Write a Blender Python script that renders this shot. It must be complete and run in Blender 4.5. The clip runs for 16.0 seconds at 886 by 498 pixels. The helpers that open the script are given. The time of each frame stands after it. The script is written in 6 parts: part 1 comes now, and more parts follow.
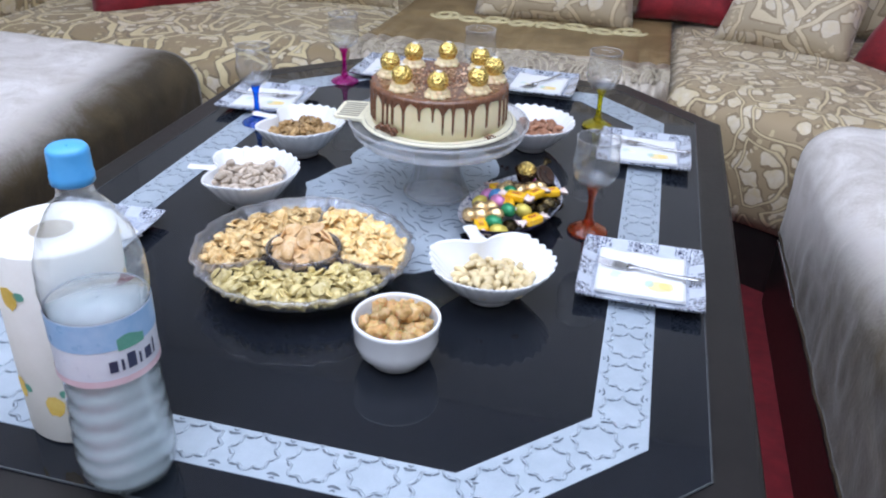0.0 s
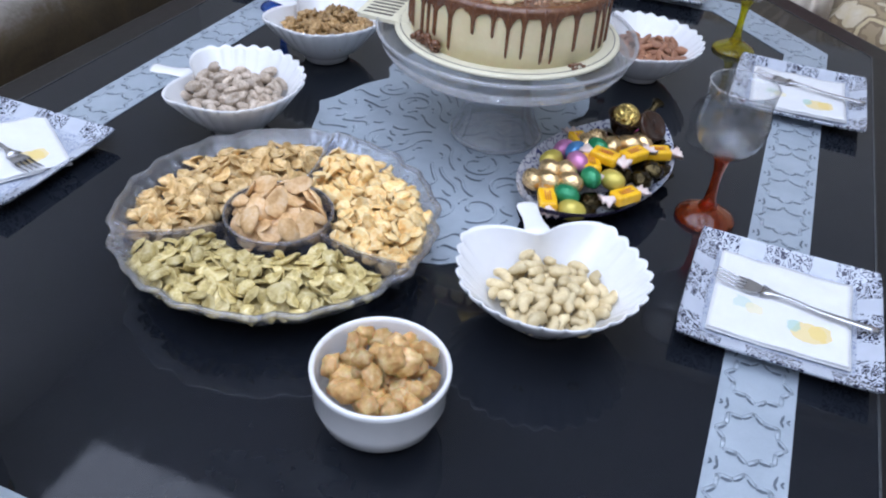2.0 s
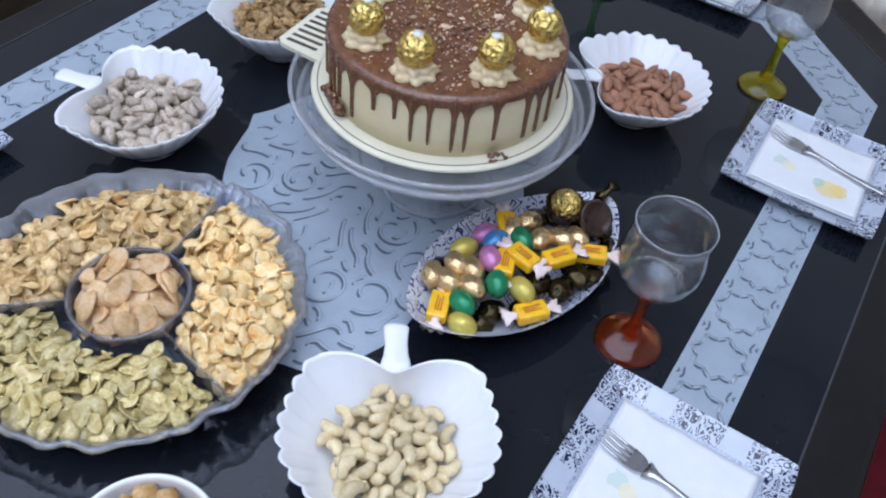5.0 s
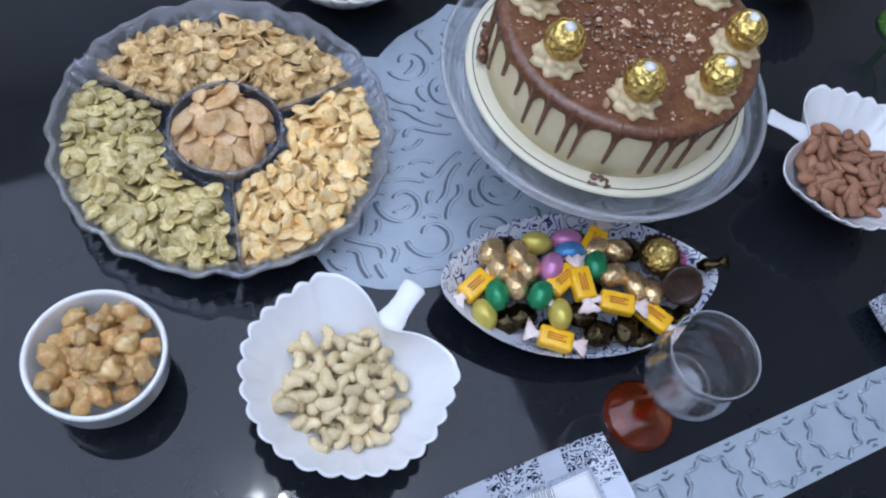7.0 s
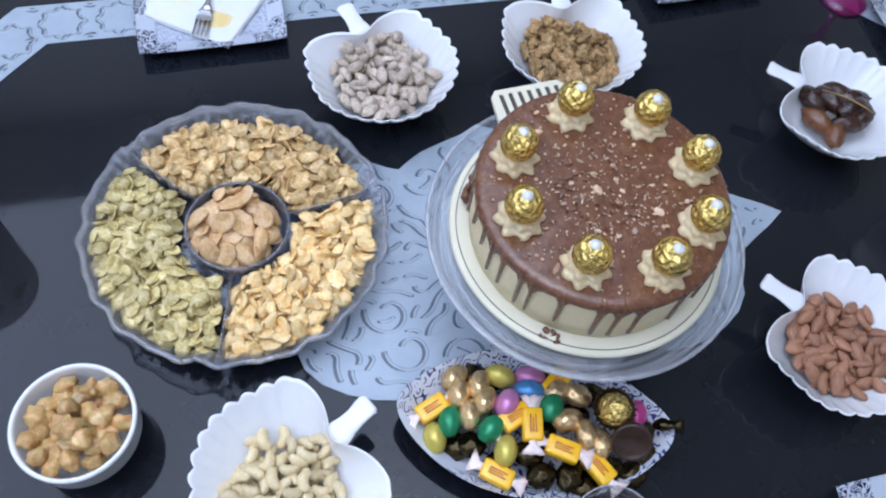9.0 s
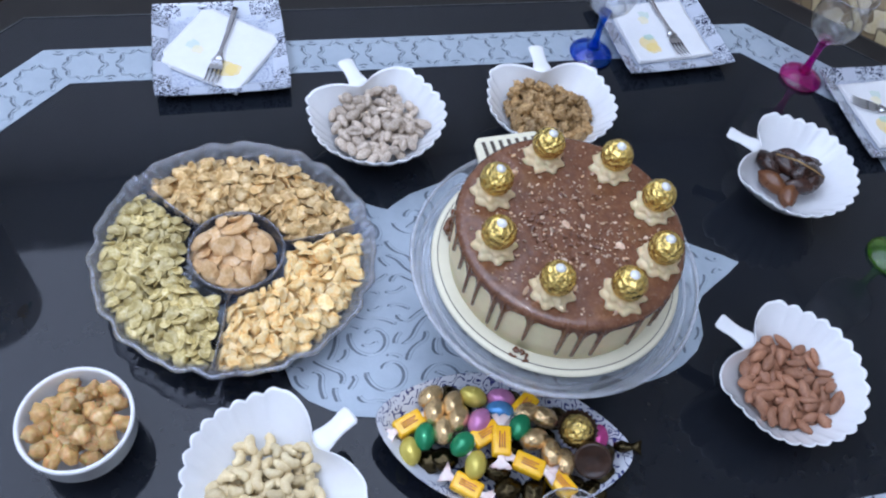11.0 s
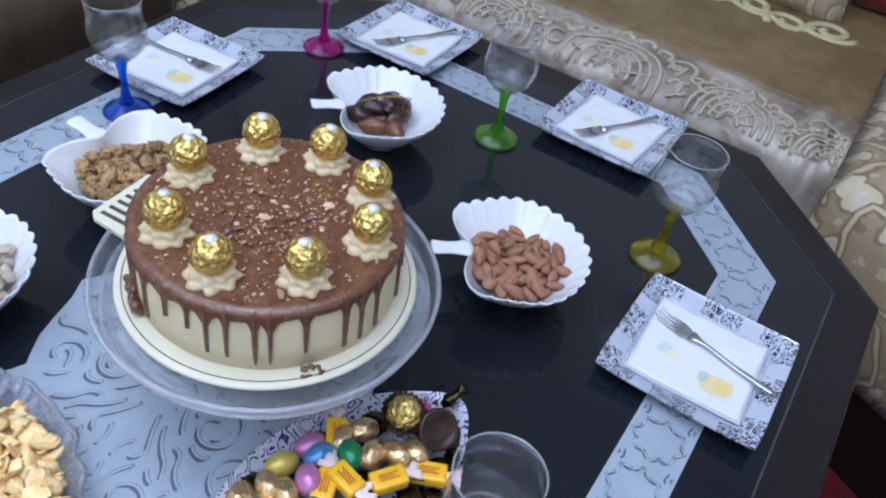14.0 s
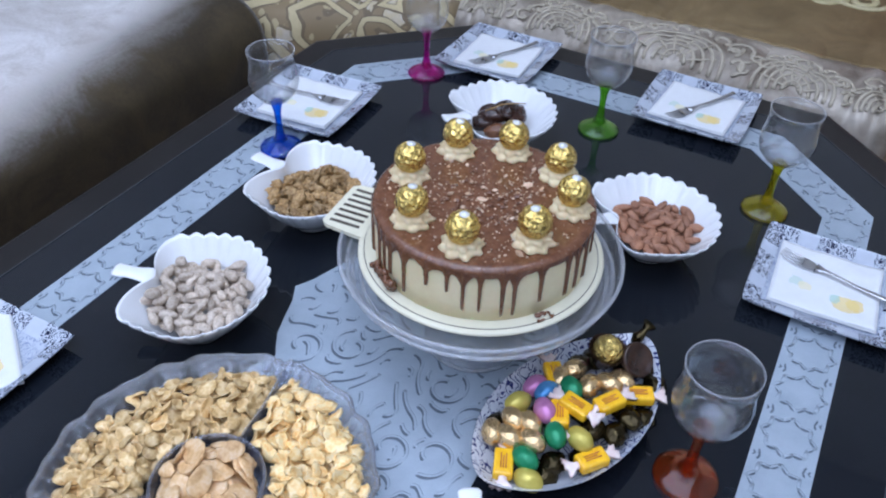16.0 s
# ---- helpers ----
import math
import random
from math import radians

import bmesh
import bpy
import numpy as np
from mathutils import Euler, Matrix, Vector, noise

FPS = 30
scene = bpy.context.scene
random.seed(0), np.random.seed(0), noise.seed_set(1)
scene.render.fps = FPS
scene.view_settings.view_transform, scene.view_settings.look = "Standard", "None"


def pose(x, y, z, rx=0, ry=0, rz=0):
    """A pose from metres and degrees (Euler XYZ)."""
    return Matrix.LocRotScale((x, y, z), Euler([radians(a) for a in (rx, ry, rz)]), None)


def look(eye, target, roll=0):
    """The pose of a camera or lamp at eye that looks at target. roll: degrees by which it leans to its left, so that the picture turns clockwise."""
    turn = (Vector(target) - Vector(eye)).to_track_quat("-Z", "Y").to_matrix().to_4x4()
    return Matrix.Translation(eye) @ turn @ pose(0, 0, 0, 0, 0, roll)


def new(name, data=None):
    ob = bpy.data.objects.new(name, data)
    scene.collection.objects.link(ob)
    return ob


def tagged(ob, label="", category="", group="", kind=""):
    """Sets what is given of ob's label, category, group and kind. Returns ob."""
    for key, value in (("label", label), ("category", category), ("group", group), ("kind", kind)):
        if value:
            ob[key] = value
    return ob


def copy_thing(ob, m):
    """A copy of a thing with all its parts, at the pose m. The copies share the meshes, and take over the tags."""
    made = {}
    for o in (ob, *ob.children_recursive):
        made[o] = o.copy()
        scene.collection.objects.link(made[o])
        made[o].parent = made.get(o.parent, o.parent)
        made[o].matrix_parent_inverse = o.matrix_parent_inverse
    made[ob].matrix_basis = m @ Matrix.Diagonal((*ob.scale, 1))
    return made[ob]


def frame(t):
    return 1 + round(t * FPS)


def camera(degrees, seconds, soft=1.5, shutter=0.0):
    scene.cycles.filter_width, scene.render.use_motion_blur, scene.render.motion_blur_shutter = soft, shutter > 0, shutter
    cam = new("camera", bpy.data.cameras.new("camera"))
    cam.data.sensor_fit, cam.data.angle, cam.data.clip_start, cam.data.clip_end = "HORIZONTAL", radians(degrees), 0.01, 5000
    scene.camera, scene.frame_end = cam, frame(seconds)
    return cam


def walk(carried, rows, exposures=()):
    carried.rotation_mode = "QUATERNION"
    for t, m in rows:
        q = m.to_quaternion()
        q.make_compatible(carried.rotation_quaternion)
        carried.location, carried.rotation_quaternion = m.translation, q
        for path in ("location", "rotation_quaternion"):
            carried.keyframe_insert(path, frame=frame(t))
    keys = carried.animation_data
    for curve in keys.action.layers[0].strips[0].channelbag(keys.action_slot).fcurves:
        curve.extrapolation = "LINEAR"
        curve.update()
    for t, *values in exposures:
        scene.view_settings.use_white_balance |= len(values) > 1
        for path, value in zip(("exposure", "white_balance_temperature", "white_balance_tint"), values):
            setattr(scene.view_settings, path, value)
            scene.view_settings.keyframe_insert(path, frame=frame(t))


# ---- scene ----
cam = camera(56.8, 16.0, soft=2.1)
PATH = [
    (0, (0.274, 0.072, 1.113), (-0.124, 1.773, 0.139), 2.2),
    (0.5, (0.227, 0.162, 1.095), (-0.081, 1.836, 0.046), 3.6),
    (1, (0.186, 0.243, 1.073), (-0.064, 1.883, -0.044), 4.9),
    (1.5, (0.197, 0.36, 1.052), (-0.191, 1.933, -0.122), 4.3),
    (2, (0.22, 0.465, 1.006), (-0.319, 1.957, -0.211), 4.5),
    (2.5, (0.208, 0.51, 1.035), (-0.309, 2.015, -0.177), 3.9),
    (3, (0.192, 0.541, 1.067), (-0.28, 2.073, -0.129), 4.1),
    (3.5, (0.213, 0.591, 1.078), (-0.317, 2.07, -0.16), 3.5),
    (4, (0.255, 0.663, 1.089), (-0.353, 2.092, -0.171), 3.8),
    (4.5, (0.289, 0.701, 1.106), (-0.408, 2.041, -0.204), 4.0),
    (5, (0.291, 0.757, 1.126), (-0.336, 1.949, -0.352), 7.3),
    (7.5, (0.313, 0.986, 1.211), (-0.450, 1.503, -0.564), 18.8),
    (8, (0.305, 1.049, 1.232), (-0.496, 1.472, -0.550), 15.9),
    (8.5, (0.302, 1.078, 1.246), (-0.586, 1.402, -0.516), 9.7),
    (9, (0.298, 1.066, 1.287), (-0.605, 1.425, -0.461), 10.6),
    (11.5, (0.399, 1.045, 1.327), (-0.719, 1.464, -0.278), 12.0),
    (12, (0.412, 1.031, 1.303), (-0.766, 1.501, -0.243), 10.9),
    (12.5, (0.412, 1.011, 1.237), (-0.682, 1.735, -0.273), 10.4),
    (13, (0.397, 1.004, 1.176), (-0.538, 2.052, -0.249), 10.7),
    (13.5, (0.355, 1.024, 1.132), (-0.516, 2.146, -0.277), 9.6),
    (14, (0.315, 0.947, 1.152), (-0.338, 2.286, -0.182), 10.4),
    (14.5, (0.298, 0.794, 1.169), (-0.272, 2.166, -0.169), 6.3),
    (15, (0.281, 0.755, 1.185), (-0.349, 2.138, -0.115), 4.3),
    (15.5, (0.255, 0.736, 1.187), (-0.405, 2.116, -0.101), 3.3),
    (16, (0.234, 0.726, 1.192), (-0.471, 2.087, -0.092), 2.0),
]
walk(cam, [(t, look(eye, target, roll)) for t, eye, target, roll in PATH], [
    (0.0, 0.30, 6600, 10), (1.0, 0.18, 6550, 10), (2.0, -0.02, 6500, 10), (2.5, 0.01, 6480, 10), (3.5, -0.04, 6400, 10), (4.5, -0.19, 6330, 10), (5.0, -0.18, 6280, 10),
    (7.5, -0.34, 6150, 10), (8.0, -0.28, 6150, 10), (9.0, -0.07, 6150, 10), (11.5, -0.12, 6120, 10), (13.0, -0.13, 6100, 10), (14.0, -0.05, 6020, 10), (16.0, -0.08, 5930, 10)])

# ---- world and lamps ----
world = bpy.data.worlds.new("world")
scene.world = world
world.use_nodes = True
world.node_tree.nodes["Background"].inputs["Color"].default_value = (0.6, 0.7, 0.85, 1)
world.node_tree.nodes["Background"].inputs["Strength"].default_value = 0.05
scene.view_settings.exposure = 0.0


def ceiling_lamp(x, y, size, power, colour=(0.668, 0.760, 1.0)):
    data = bpy.data.lights.new("ceiling_lamp", "AREA")
    data.shape, data.size, data.energy, data.color = "DISK", size, power, colour
    ob = new("ceiling_lamp", data)
    ob.location = (x, y, 2.66)
    return ob


ceiling_lamp(0.1, -0.40, 1.3, 16)
panel = ceiling_lamp(-0.26, 0.55, 2.9, 71)
panel.data.shape, panel.data.size_y = "RECTANGLE", 2.8

# ---- materials ----


def ramp(nt, fac, stops):
    n = nt.nodes.new("ShaderNodeValToRGB")
    els = n.color_ramp.elements
    while len(els) < len(stops):
        els.new(0.5)
    for e, (p, c) in zip(els, stops):
        e.position, e.color = p, (*c, 1)
    nt.links.new(fac, n.inputs[0])
    return n.outputs[0]


def tex(nt, kind, scale, vec=None, **values):
    n = nt.nodes.new("ShaderNodeTex" + kind)
    if "Scale" in n.inputs:
        n.inputs["Scale"].default_value = scale
    for k, v in values.items():
        n.inputs[k].default_value = v
    if vec is not None:
        nt.links.new(vec, n.inputs["Vector"])
    return n


def coords(nt):
    return nt.nodes.new("ShaderNodeTexCoord").outputs["Object"]


def mixed(nt, fac, a, b):
    n = nt.nodes.new("ShaderNodeMix")
    n.data_type = "RGBA"
    for sock, v in ((n.inputs[0], fac), (n.inputs[6], a), (n.inputs[7], b)):
        if isinstance(v, tuple):
            sock.default_value = (*v, 1)
        elif isinstance(v, (int, float)):
            sock.default_value = v
        else:
            nt.links.new(v, sock)
    return n.outputs[2]


def calc(nt, op, a, b=0.0, c=0.0):
    n = nt.nodes.new("ShaderNodeMath")
    n.operation = op
    for sock, v in zip(n.inputs, (a, b, c)):
        if isinstance(v, (int, float)):
            sock.default_value = v
        else:
            nt.links.new(v, sock)
    return n.outputs[0]


def principled(name):
    m = bpy.data.materials.new(name)
    m.use_nodes = True
    return m, m.node_tree, m.node_tree.nodes["Principled BSDF"]


def bump(nt, bsdf, height, strength=0.3, distance=0.002):
    n = nt.nodes.new("ShaderNodeBump")
    n.inputs["Strength"].default_value, n.inputs["Distance"].default_value = strength, distance
    nt.links.new(height, n.inputs["Height"])
    nt.links.new(n.outputs[0], bsdf.inputs["Normal"])


def surface(name, stops, rough=0.5, metal=0.0, scale=40.0, grain=300.0, strength=0.2, distance=0.001, coat=0.0, sss=0.0, each=0.0, spec=0.5, pieces=0.0):
    """Mottled colour at two scales with fine relief; each: how far single pieces differ in brightness."""
    m, nt, b = principled(name)
    co = coords(nt)
    big = tex(nt, "Noise", scale, co, Detail=6.0, Roughness=0.6)
    fine = tex(nt, "Noise", grain, co, Detail=3.0)
    f = calc(nt, "ADD", calc(nt, "MULTIPLY", big.outputs[0], 0.75), calc(nt, "MULTIPLY", fine.outputs[0], 0.25))
    n = len(stops)
    col = ramp(nt, f, [(0.3 + 0.4 * i / max(1, n - 1), c) for i, c in enumerate(stops)])
    if each:
        info = nt.nodes.new("ShaderNodeObjectInfo")
        hsv = nt.nodes.new("ShaderNodeHueSaturation")
        nt.links.new(calc(nt, "MULTIPLY_ADD", info.outputs["Random"], each, 1 - each / 2), hsv.inputs["Value"])
        nt.links.new(col, hsv.inputs["Color"])
        col = hsv.outputs[0]
    if pieces:
        geo = nt.nodes.new("ShaderNodeNewGeometry")
        hsv = nt.nodes.new("ShaderNodeHueSaturation")
        rnd = geo.outputs["Random Per Island"]
        nt.links.new(calc(nt, "MULTIPLY_ADD", rnd, pieces, 1 - 0.6 * pieces), hsv.inputs["Value"])
        nt.links.new(calc(nt, "MULTIPLY_ADD", calc(nt, "FRACT", calc(nt, "MULTIPLY", rnd, 7.3)), 0.3, 0.85), hsv.inputs["Saturation"])
        nt.links.new(col, hsv.inputs["Color"])
        col = hsv.outputs[0]
    nt.links.new(col, b.inputs["Base Color"])
    b.inputs["Metallic"].default_value = metal
    nt.links.new(calc(nt, "MULTIPLY_ADD", fine.outputs[0], 0.16, rough - 0.08), b.inputs["Roughness"])
    b.inputs["Coat Weight"].default_value = coat
    b.inputs["Coat Roughness"].default_value = 0.05
    b.inputs["Specular IOR Level"].default_value = spec
    if sss:
        b.inputs["Subsurface Weight"].default_value = sss
        b.inputs["Subsurface Scale"].default_value = 0.004
    bump(nt, b, f, strength, distance)
    return m


def clear(name, tint=(1, 1, 1), body=0.1, rough=0.02, ripple=0.0, haze=0.0, gloss_most=0.75):
    """Clear glass or plastic: most light passes straight, some is refracted or scattered; gloss grows at grazing angles."""
    m = bpy.data.materials.new(name)
    m.use_nodes = True
    nt = m.node_tree
    nt.nodes.remove(nt.nodes["Principled BSDF"])
    out = nt.nodes["Material Output"]
    see, glass, gloss, milk = (nt.nodes.new("ShaderNodeBsdf" + k) for k in ("Transparent", "Glass", "Glossy", "Diffuse"))
    see.inputs[0].default_value = (*tint, 1)
    glass.inputs[0].default_value = (*tint, 1)
    milk.inputs[0].default_value = (0.85 * tint[0], 0.87 * tint[1], 0.9 * tint[2], 1)
    glass.inputs["Roughness"].default_value, glass.inputs["IOR"].default_value = rough, 1.3
    gloss.inputs["Roughness"].default_value = rough + 0.03
    a, h, c = (nt.nodes.new("ShaderNodeMixShader") for _ in range(3))
    lw = nt.nodes.new("ShaderNodeLayerWeight")
    a.inputs[0].default_value, h.inputs[0].default_value = body, haze
    nt.links.new(see.outputs[0], a.inputs[1]), nt.links.new(glass.outputs[0], a.inputs[2])
    nt.links.new(a.outputs[0], h.inputs[1]), nt.links.new(milk.outputs[0], h.inputs[2])
    fac = calc(nt, "MULTIPLY_ADD", calc(nt, "POWER", lw.outputs["Facing"], 3.5), gloss_most, min(0.06, 0.075 * gloss_most))
    nt.links.new(fac, c.inputs[0])
    nt.links.new(h.outputs[0], c.inputs[1]), nt.links.new(gloss.outputs[0], c.inputs[2])
    nt.links.new(c.outputs[0], out.inputs[0])
    if ripple:
        t = tex(nt, "Noise", ripple, coords(nt), Detail=2.0)
        n = nt.nodes.new("ShaderNodeBump")
        n.inputs["Strength"].default_value, n.inputs["Distance"].default_value = 0.6, 0.003
        nt.links.new(t.outputs[0], n.inputs["Height"])
        for s in (glass, gloss):
            nt.links.new(n.outputs[0], s.inputs["Normal"])
    return m


def damask(name, ground, leaf, line, dark, scale, rough=0.6, wide=0.07, share=0.40):
    """Woven floral upholstery: pale leaves and gold scrolls on a satin ground."""
    m, nt, b = principled(name)
    co = coords(nt)

    def warped(freq, amount):
        w = tex(nt, "Noise", freq, co, Detail=1.0)
        v = nt.nodes.new("ShaderNodeVectorMath")
        v.operation = "MULTIPLY_ADD"
        nt.links.new(w.outputs["Color"], v.inputs[0])
        v.inputs[1].default_value = (amount,) * 3
        nt.links.new(co, v.inputs[2])
        return v.outputs[0]

    big = nt.nodes.new("ShaderNodeTexVoronoi")
    big.feature = "DISTANCE_TO_EDGE"
    big.inputs["Scale"].default_value = scale * 0.42
    nt.links.new(warped(scale * 0.5, 1.3 / scale), big.inputs["Vector"])
    leaves = tex(nt, "Voronoi", scale * 1.35, warped(scale * 1.6, 0.75 / scale))
    petals = tex(nt, "Voronoi", scale * 3.0, warped(scale * 3.0, 0.35 / scale))
    fine = tex(nt, "Noise", scale * 12, co, Detail=4.0)
    d = big.outputs["Distance"]
    scroll = calc(nt, "MULTIPLY", calc(nt, "GREATER_THAN", d, 0.075), calc(nt, "LESS_THAN", d, 0.075 + wide))
    rim = calc(nt, "MULTIPLY", calc(nt, "GREATER_THAN", d, 0.055), calc(nt, "LESS_THAN", d, 0.095 + wide))
    pick = calc(nt, "GREATER_THAN", leaves.outputs["Color"], share)
    leafy = calc(nt, "MULTIPLY", pick, calc(nt, "LESS_THAN", leaves.outputs["Distance"], 0.46))
    edge = calc(nt, "MULTIPLY", pick, calc(nt, "LESS_THAN", leaves.outputs["Distance"], 0.56))
    sprig = calc(nt, "MULTIPLY", calc(nt, "GREATER_THAN", petals.outputs["Color"], 0.62), calc(nt, "LESS_THAN", petals.outputs["Distance"], 0.36))
    col = mixed(nt, calc(nt, "MULTIPLY", sprig, 0.7), ground, line)
    col = mixed(nt, calc(nt, "MULTIPLY", edge, 0.7), col, dark)
    tone = mixed(nt, petals.outputs["Distance"], leaf, line)
    col = mixed(nt, leafy, col, tone)
    col = mixed(nt, calc(nt, "MULTIPLY", rim, 0.75), col, dark)
    col = mixed(nt, scroll, col, line)
    col = mixed(nt, calc(nt, "MULTIPLY", fine.outputs[0], 0.4), col, ground)
    nt.links.new(col, b.inputs["Base Color"])
    b.inputs["Roughness"].default_value = rough
    b.inputs["Sheen Weight"].default_value = 0.25
    weave = tex(nt, "Noise", 900, co)
    hgt = calc(nt, "ADD", calc(nt, "MULTIPLY", weave.outputs[0], 0.3), calc(nt, "ADD", scroll, calc(nt, "MULTIPLY", leafy, 0.7)))
    bump(nt, b, hgt, 0.5, 0.002)
    return m


def napped(name, light, dark, scale=5.0, sheen=0.6):
    """Crushed velvet: patches of nap brushed one way or the other."""
    m, nt, b = principled(name)
    co = coords(nt)
    a = tex(nt, "Noise", scale, co, Detail=7.0, Roughness=0.65, Distortion=1.2)
    f = tex(nt, "Noise", 160, co, Detail=3.0)
    s = calc(nt, "ADD", calc(nt, "MULTIPLY", a.outputs[0], 0.8), calc(nt, "MULTIPLY", f.outputs[0], 0.2))
    nt.links.new(ramp(nt, s, [(0.36, dark), (0.62, light)]), b.inputs["Base Color"])
    b.inputs["Roughness"].default_value = 0.75
    b.inputs["Sheen Weight"].default_value = sheen
    b.inputs["Sheen Roughness"].default_value = 0.35
    bump(nt, b, s, 0.5, 0.006)
    return m


def satin_weave(name, light, dark, rough=0.33):
    """Smooth satin with faint crushed patches and a fine thread."""
    m, nt, b = principled(name)
    co = coords(nt)
    a = tex(nt, "Noise", 9, co, Detail=6.0, Roughness=0.6, Distortion=0.8)
    thread = tex(nt, "Wave", 900, co, Distortion=1.0)
    nt.links.new(ramp(nt, a.outputs[0], [(0.34, dark), (0.66, light)]), b.inputs["Base Color"])
    b.inputs["Roughness"].default_value = rough
    b.inputs["Metallic"].default_value = 0.25
    bump(nt, b, calc(nt, "ADD", a.outputs[0], calc(nt, "MULTIPLY", thread.outputs[0], 0.05)), 0.4, 0.008)
    return m


def two_tone(name, pale, pale_dark, olive, olive_dark):
    """Crushed velvet that goes from pale to olive as the border attribute rises, the two brushed into one another."""
    m, nt, b = principled(name)
    co = coords(nt)
    a = tex(nt, "Noise", 7, co, Detail=7.0, Roughness=0.65, Distortion=1.2)
    f = tex(nt, "Noise", 160, co, Detail=3.0)
    s = calc(nt, "ADD", calc(nt, "MULTIPLY", a.outputs[0], 0.8), calc(nt, "MULTIPLY", f.outputs[0], 0.2))
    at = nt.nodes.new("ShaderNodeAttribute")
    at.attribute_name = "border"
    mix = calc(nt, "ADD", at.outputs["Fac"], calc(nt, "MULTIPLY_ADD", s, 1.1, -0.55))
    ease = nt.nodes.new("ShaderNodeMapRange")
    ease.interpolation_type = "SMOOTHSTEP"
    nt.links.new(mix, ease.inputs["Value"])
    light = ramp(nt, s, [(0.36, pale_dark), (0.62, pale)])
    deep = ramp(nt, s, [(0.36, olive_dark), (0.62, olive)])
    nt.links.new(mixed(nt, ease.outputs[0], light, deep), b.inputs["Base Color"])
    b.inputs["Roughness"].default_value = 0.75
    b.inputs["Sheen Weight"].default_value = 0.3
    b.inputs["Sheen Roughness"].default_value = 0.35
    bump(nt, b, s, 0.5, 0.006)
    return m


def arabesque(name, pale, ink, scale, share, panels=False):
    """Printed curling ornament of dark ink on a pale ground."""
    m, nt, b = principled(name)
    co = coords(nt)
    w = tex(nt, "Wave", scale, co, Distortion=22.0, Detail=1.0)
    w.inputs["Detail Scale"].default_value = 2.4
    v = nt.nodes.new("ShaderNodeTexVoronoi")
    v.feature = "DISTANCE_TO_EDGE"
    v.inputs["Scale"].default_value = scale * 1.5
    nt.links.new(co, v.inputs["Vector"])
    patch = tex(nt, "Noise", scale * 0.35, co)
    on = calc(nt, "MULTIPLY", calc(nt, "GREATER_THAN", w.outputs[0], 1 - share), calc(nt, "GREATER_THAN", v.outputs["Distance"], 0.05))
    if panels:
        # ornament in the corners and the middles of the sides only
        xyz = nt.nodes.new("ShaderNodeSeparateXYZ")
        nt.links.new(co, xyz.inputs[0])
        least = calc(nt, "MINIMUM", calc(nt, "ABSOLUTE", xyz.outputs[0]), calc(nt, "ABSOLUTE", xyz.outputs[1]))
        least = calc(nt, "MULTIPLY_ADD", patch.outputs[0], 0.012, least)
        on = calc(nt, "MULTIPLY", on, calc(nt, "ADD", calc(nt, "GREATER_THAN", least, 0.053), calc(nt, "LESS_THAN", least, 0.030)))
    else:
        on = calc(nt, "MULTIPLY", on, calc(nt, "GREATER_THAN", patch.outputs[0], 0.43))
    fine = tex(nt, "Noise", 60, co)
    nt.links.new(mixed(nt, on, mixed(nt, fine.outputs[0], pale, tuple(0.8 * c for c in pale)), ink), b.inputs["Base Color"])
    b.inputs["Roughness"].default_value = 0.18
    b.inputs["Coat Weight"].default_value = 0.5
    return m


def printed(name, paper, blobs):
    """White paper with soft printed blots: (x, y, radius, colour) in the sheet's own plane."""
    m, nt, b = principled(name)
    co = coords(nt)
    col = mixed(nt, tex(nt, "Noise", 90, co).outputs[0], paper, tuple(0.93 * c for c in paper))
    wob = tex(nt, "Noise", 110, co, Detail=3.0)
    for x, y, r, c in blobs:
        d = nt.nodes.new("ShaderNodeVectorMath")
        d.operation = "DISTANCE"
        nt.links.new(co, d.inputs[0])
        d.inputs[1].default_value = (x, y, 0.004)
        near = calc(nt, "LESS_THAN", calc(nt, "ADD", d.outputs["Value"], calc(nt, "MULTIPLY", wob.outputs[0], 0.012)), r + 0.006)
        col = mixed(nt, calc(nt, "MULTIPLY", near, 0.75), col, c)
    nt.links.new(col, b.inputs["Base Color"])
    b.inputs["Roughness"].default_value = 0.9
    bump(nt, b, tex(nt, "Voronoi", 500, co).outputs["Distance"], 0.25, 0.0006)
    return m


BLACK_GLASS = surface("black_glass", [(0.007, 0.009, 0.0135), (0.011, 0.0135, 0.019)], 0.05, 0, 6, 60, 0.0, 0.0001, spec=0.42)
GLASS_RIM = surface("ground_glass_edge", [(0.032, 0.037, 0.042), (0.065, 0.071, 0.079)], 0.3, 0, 30, 300)
DARK_WOOD = surface("dark_lacquered_wood", [(0.007, 0.0065, 0.007), (0.016, 0.014, 0.014)], 0.34, 0, 12, 120, 0.1, 0.0004, spec=0.3)
FROSTED = surface("frosted_silver", [(0.325, 0.385, 0.445), (0.405, 0.47, 0.535)], 0.42, 0.1, 30, 400, 0.05, 0.0002)
# dark tone painted as the shade at the inlay's relief edges
SHADE_LINE = surface("etched_line", [(0.075, 0.10, 0.125), (0.13, 0.155, 0.19)], 0.35, 0, 60, 300)
PORCELAIN = surface("white_porcelain", [(0.78, 0.79, 0.81), (0.84, 0.85, 0.86)], 0.14, 0, 10, 100, 0.05, 0.0003, coat=0.5)
CRYSTAL = clear("crystal", (0.97, 0.974, 0.987), 0.30, 0.01, 70, 0.03, 1.0)
CRYSTAL_EDGE = clear("crystal_edge", (0.955, 0.96, 0.985), 0.36, 0.01, 90, 0.05, 1.2)
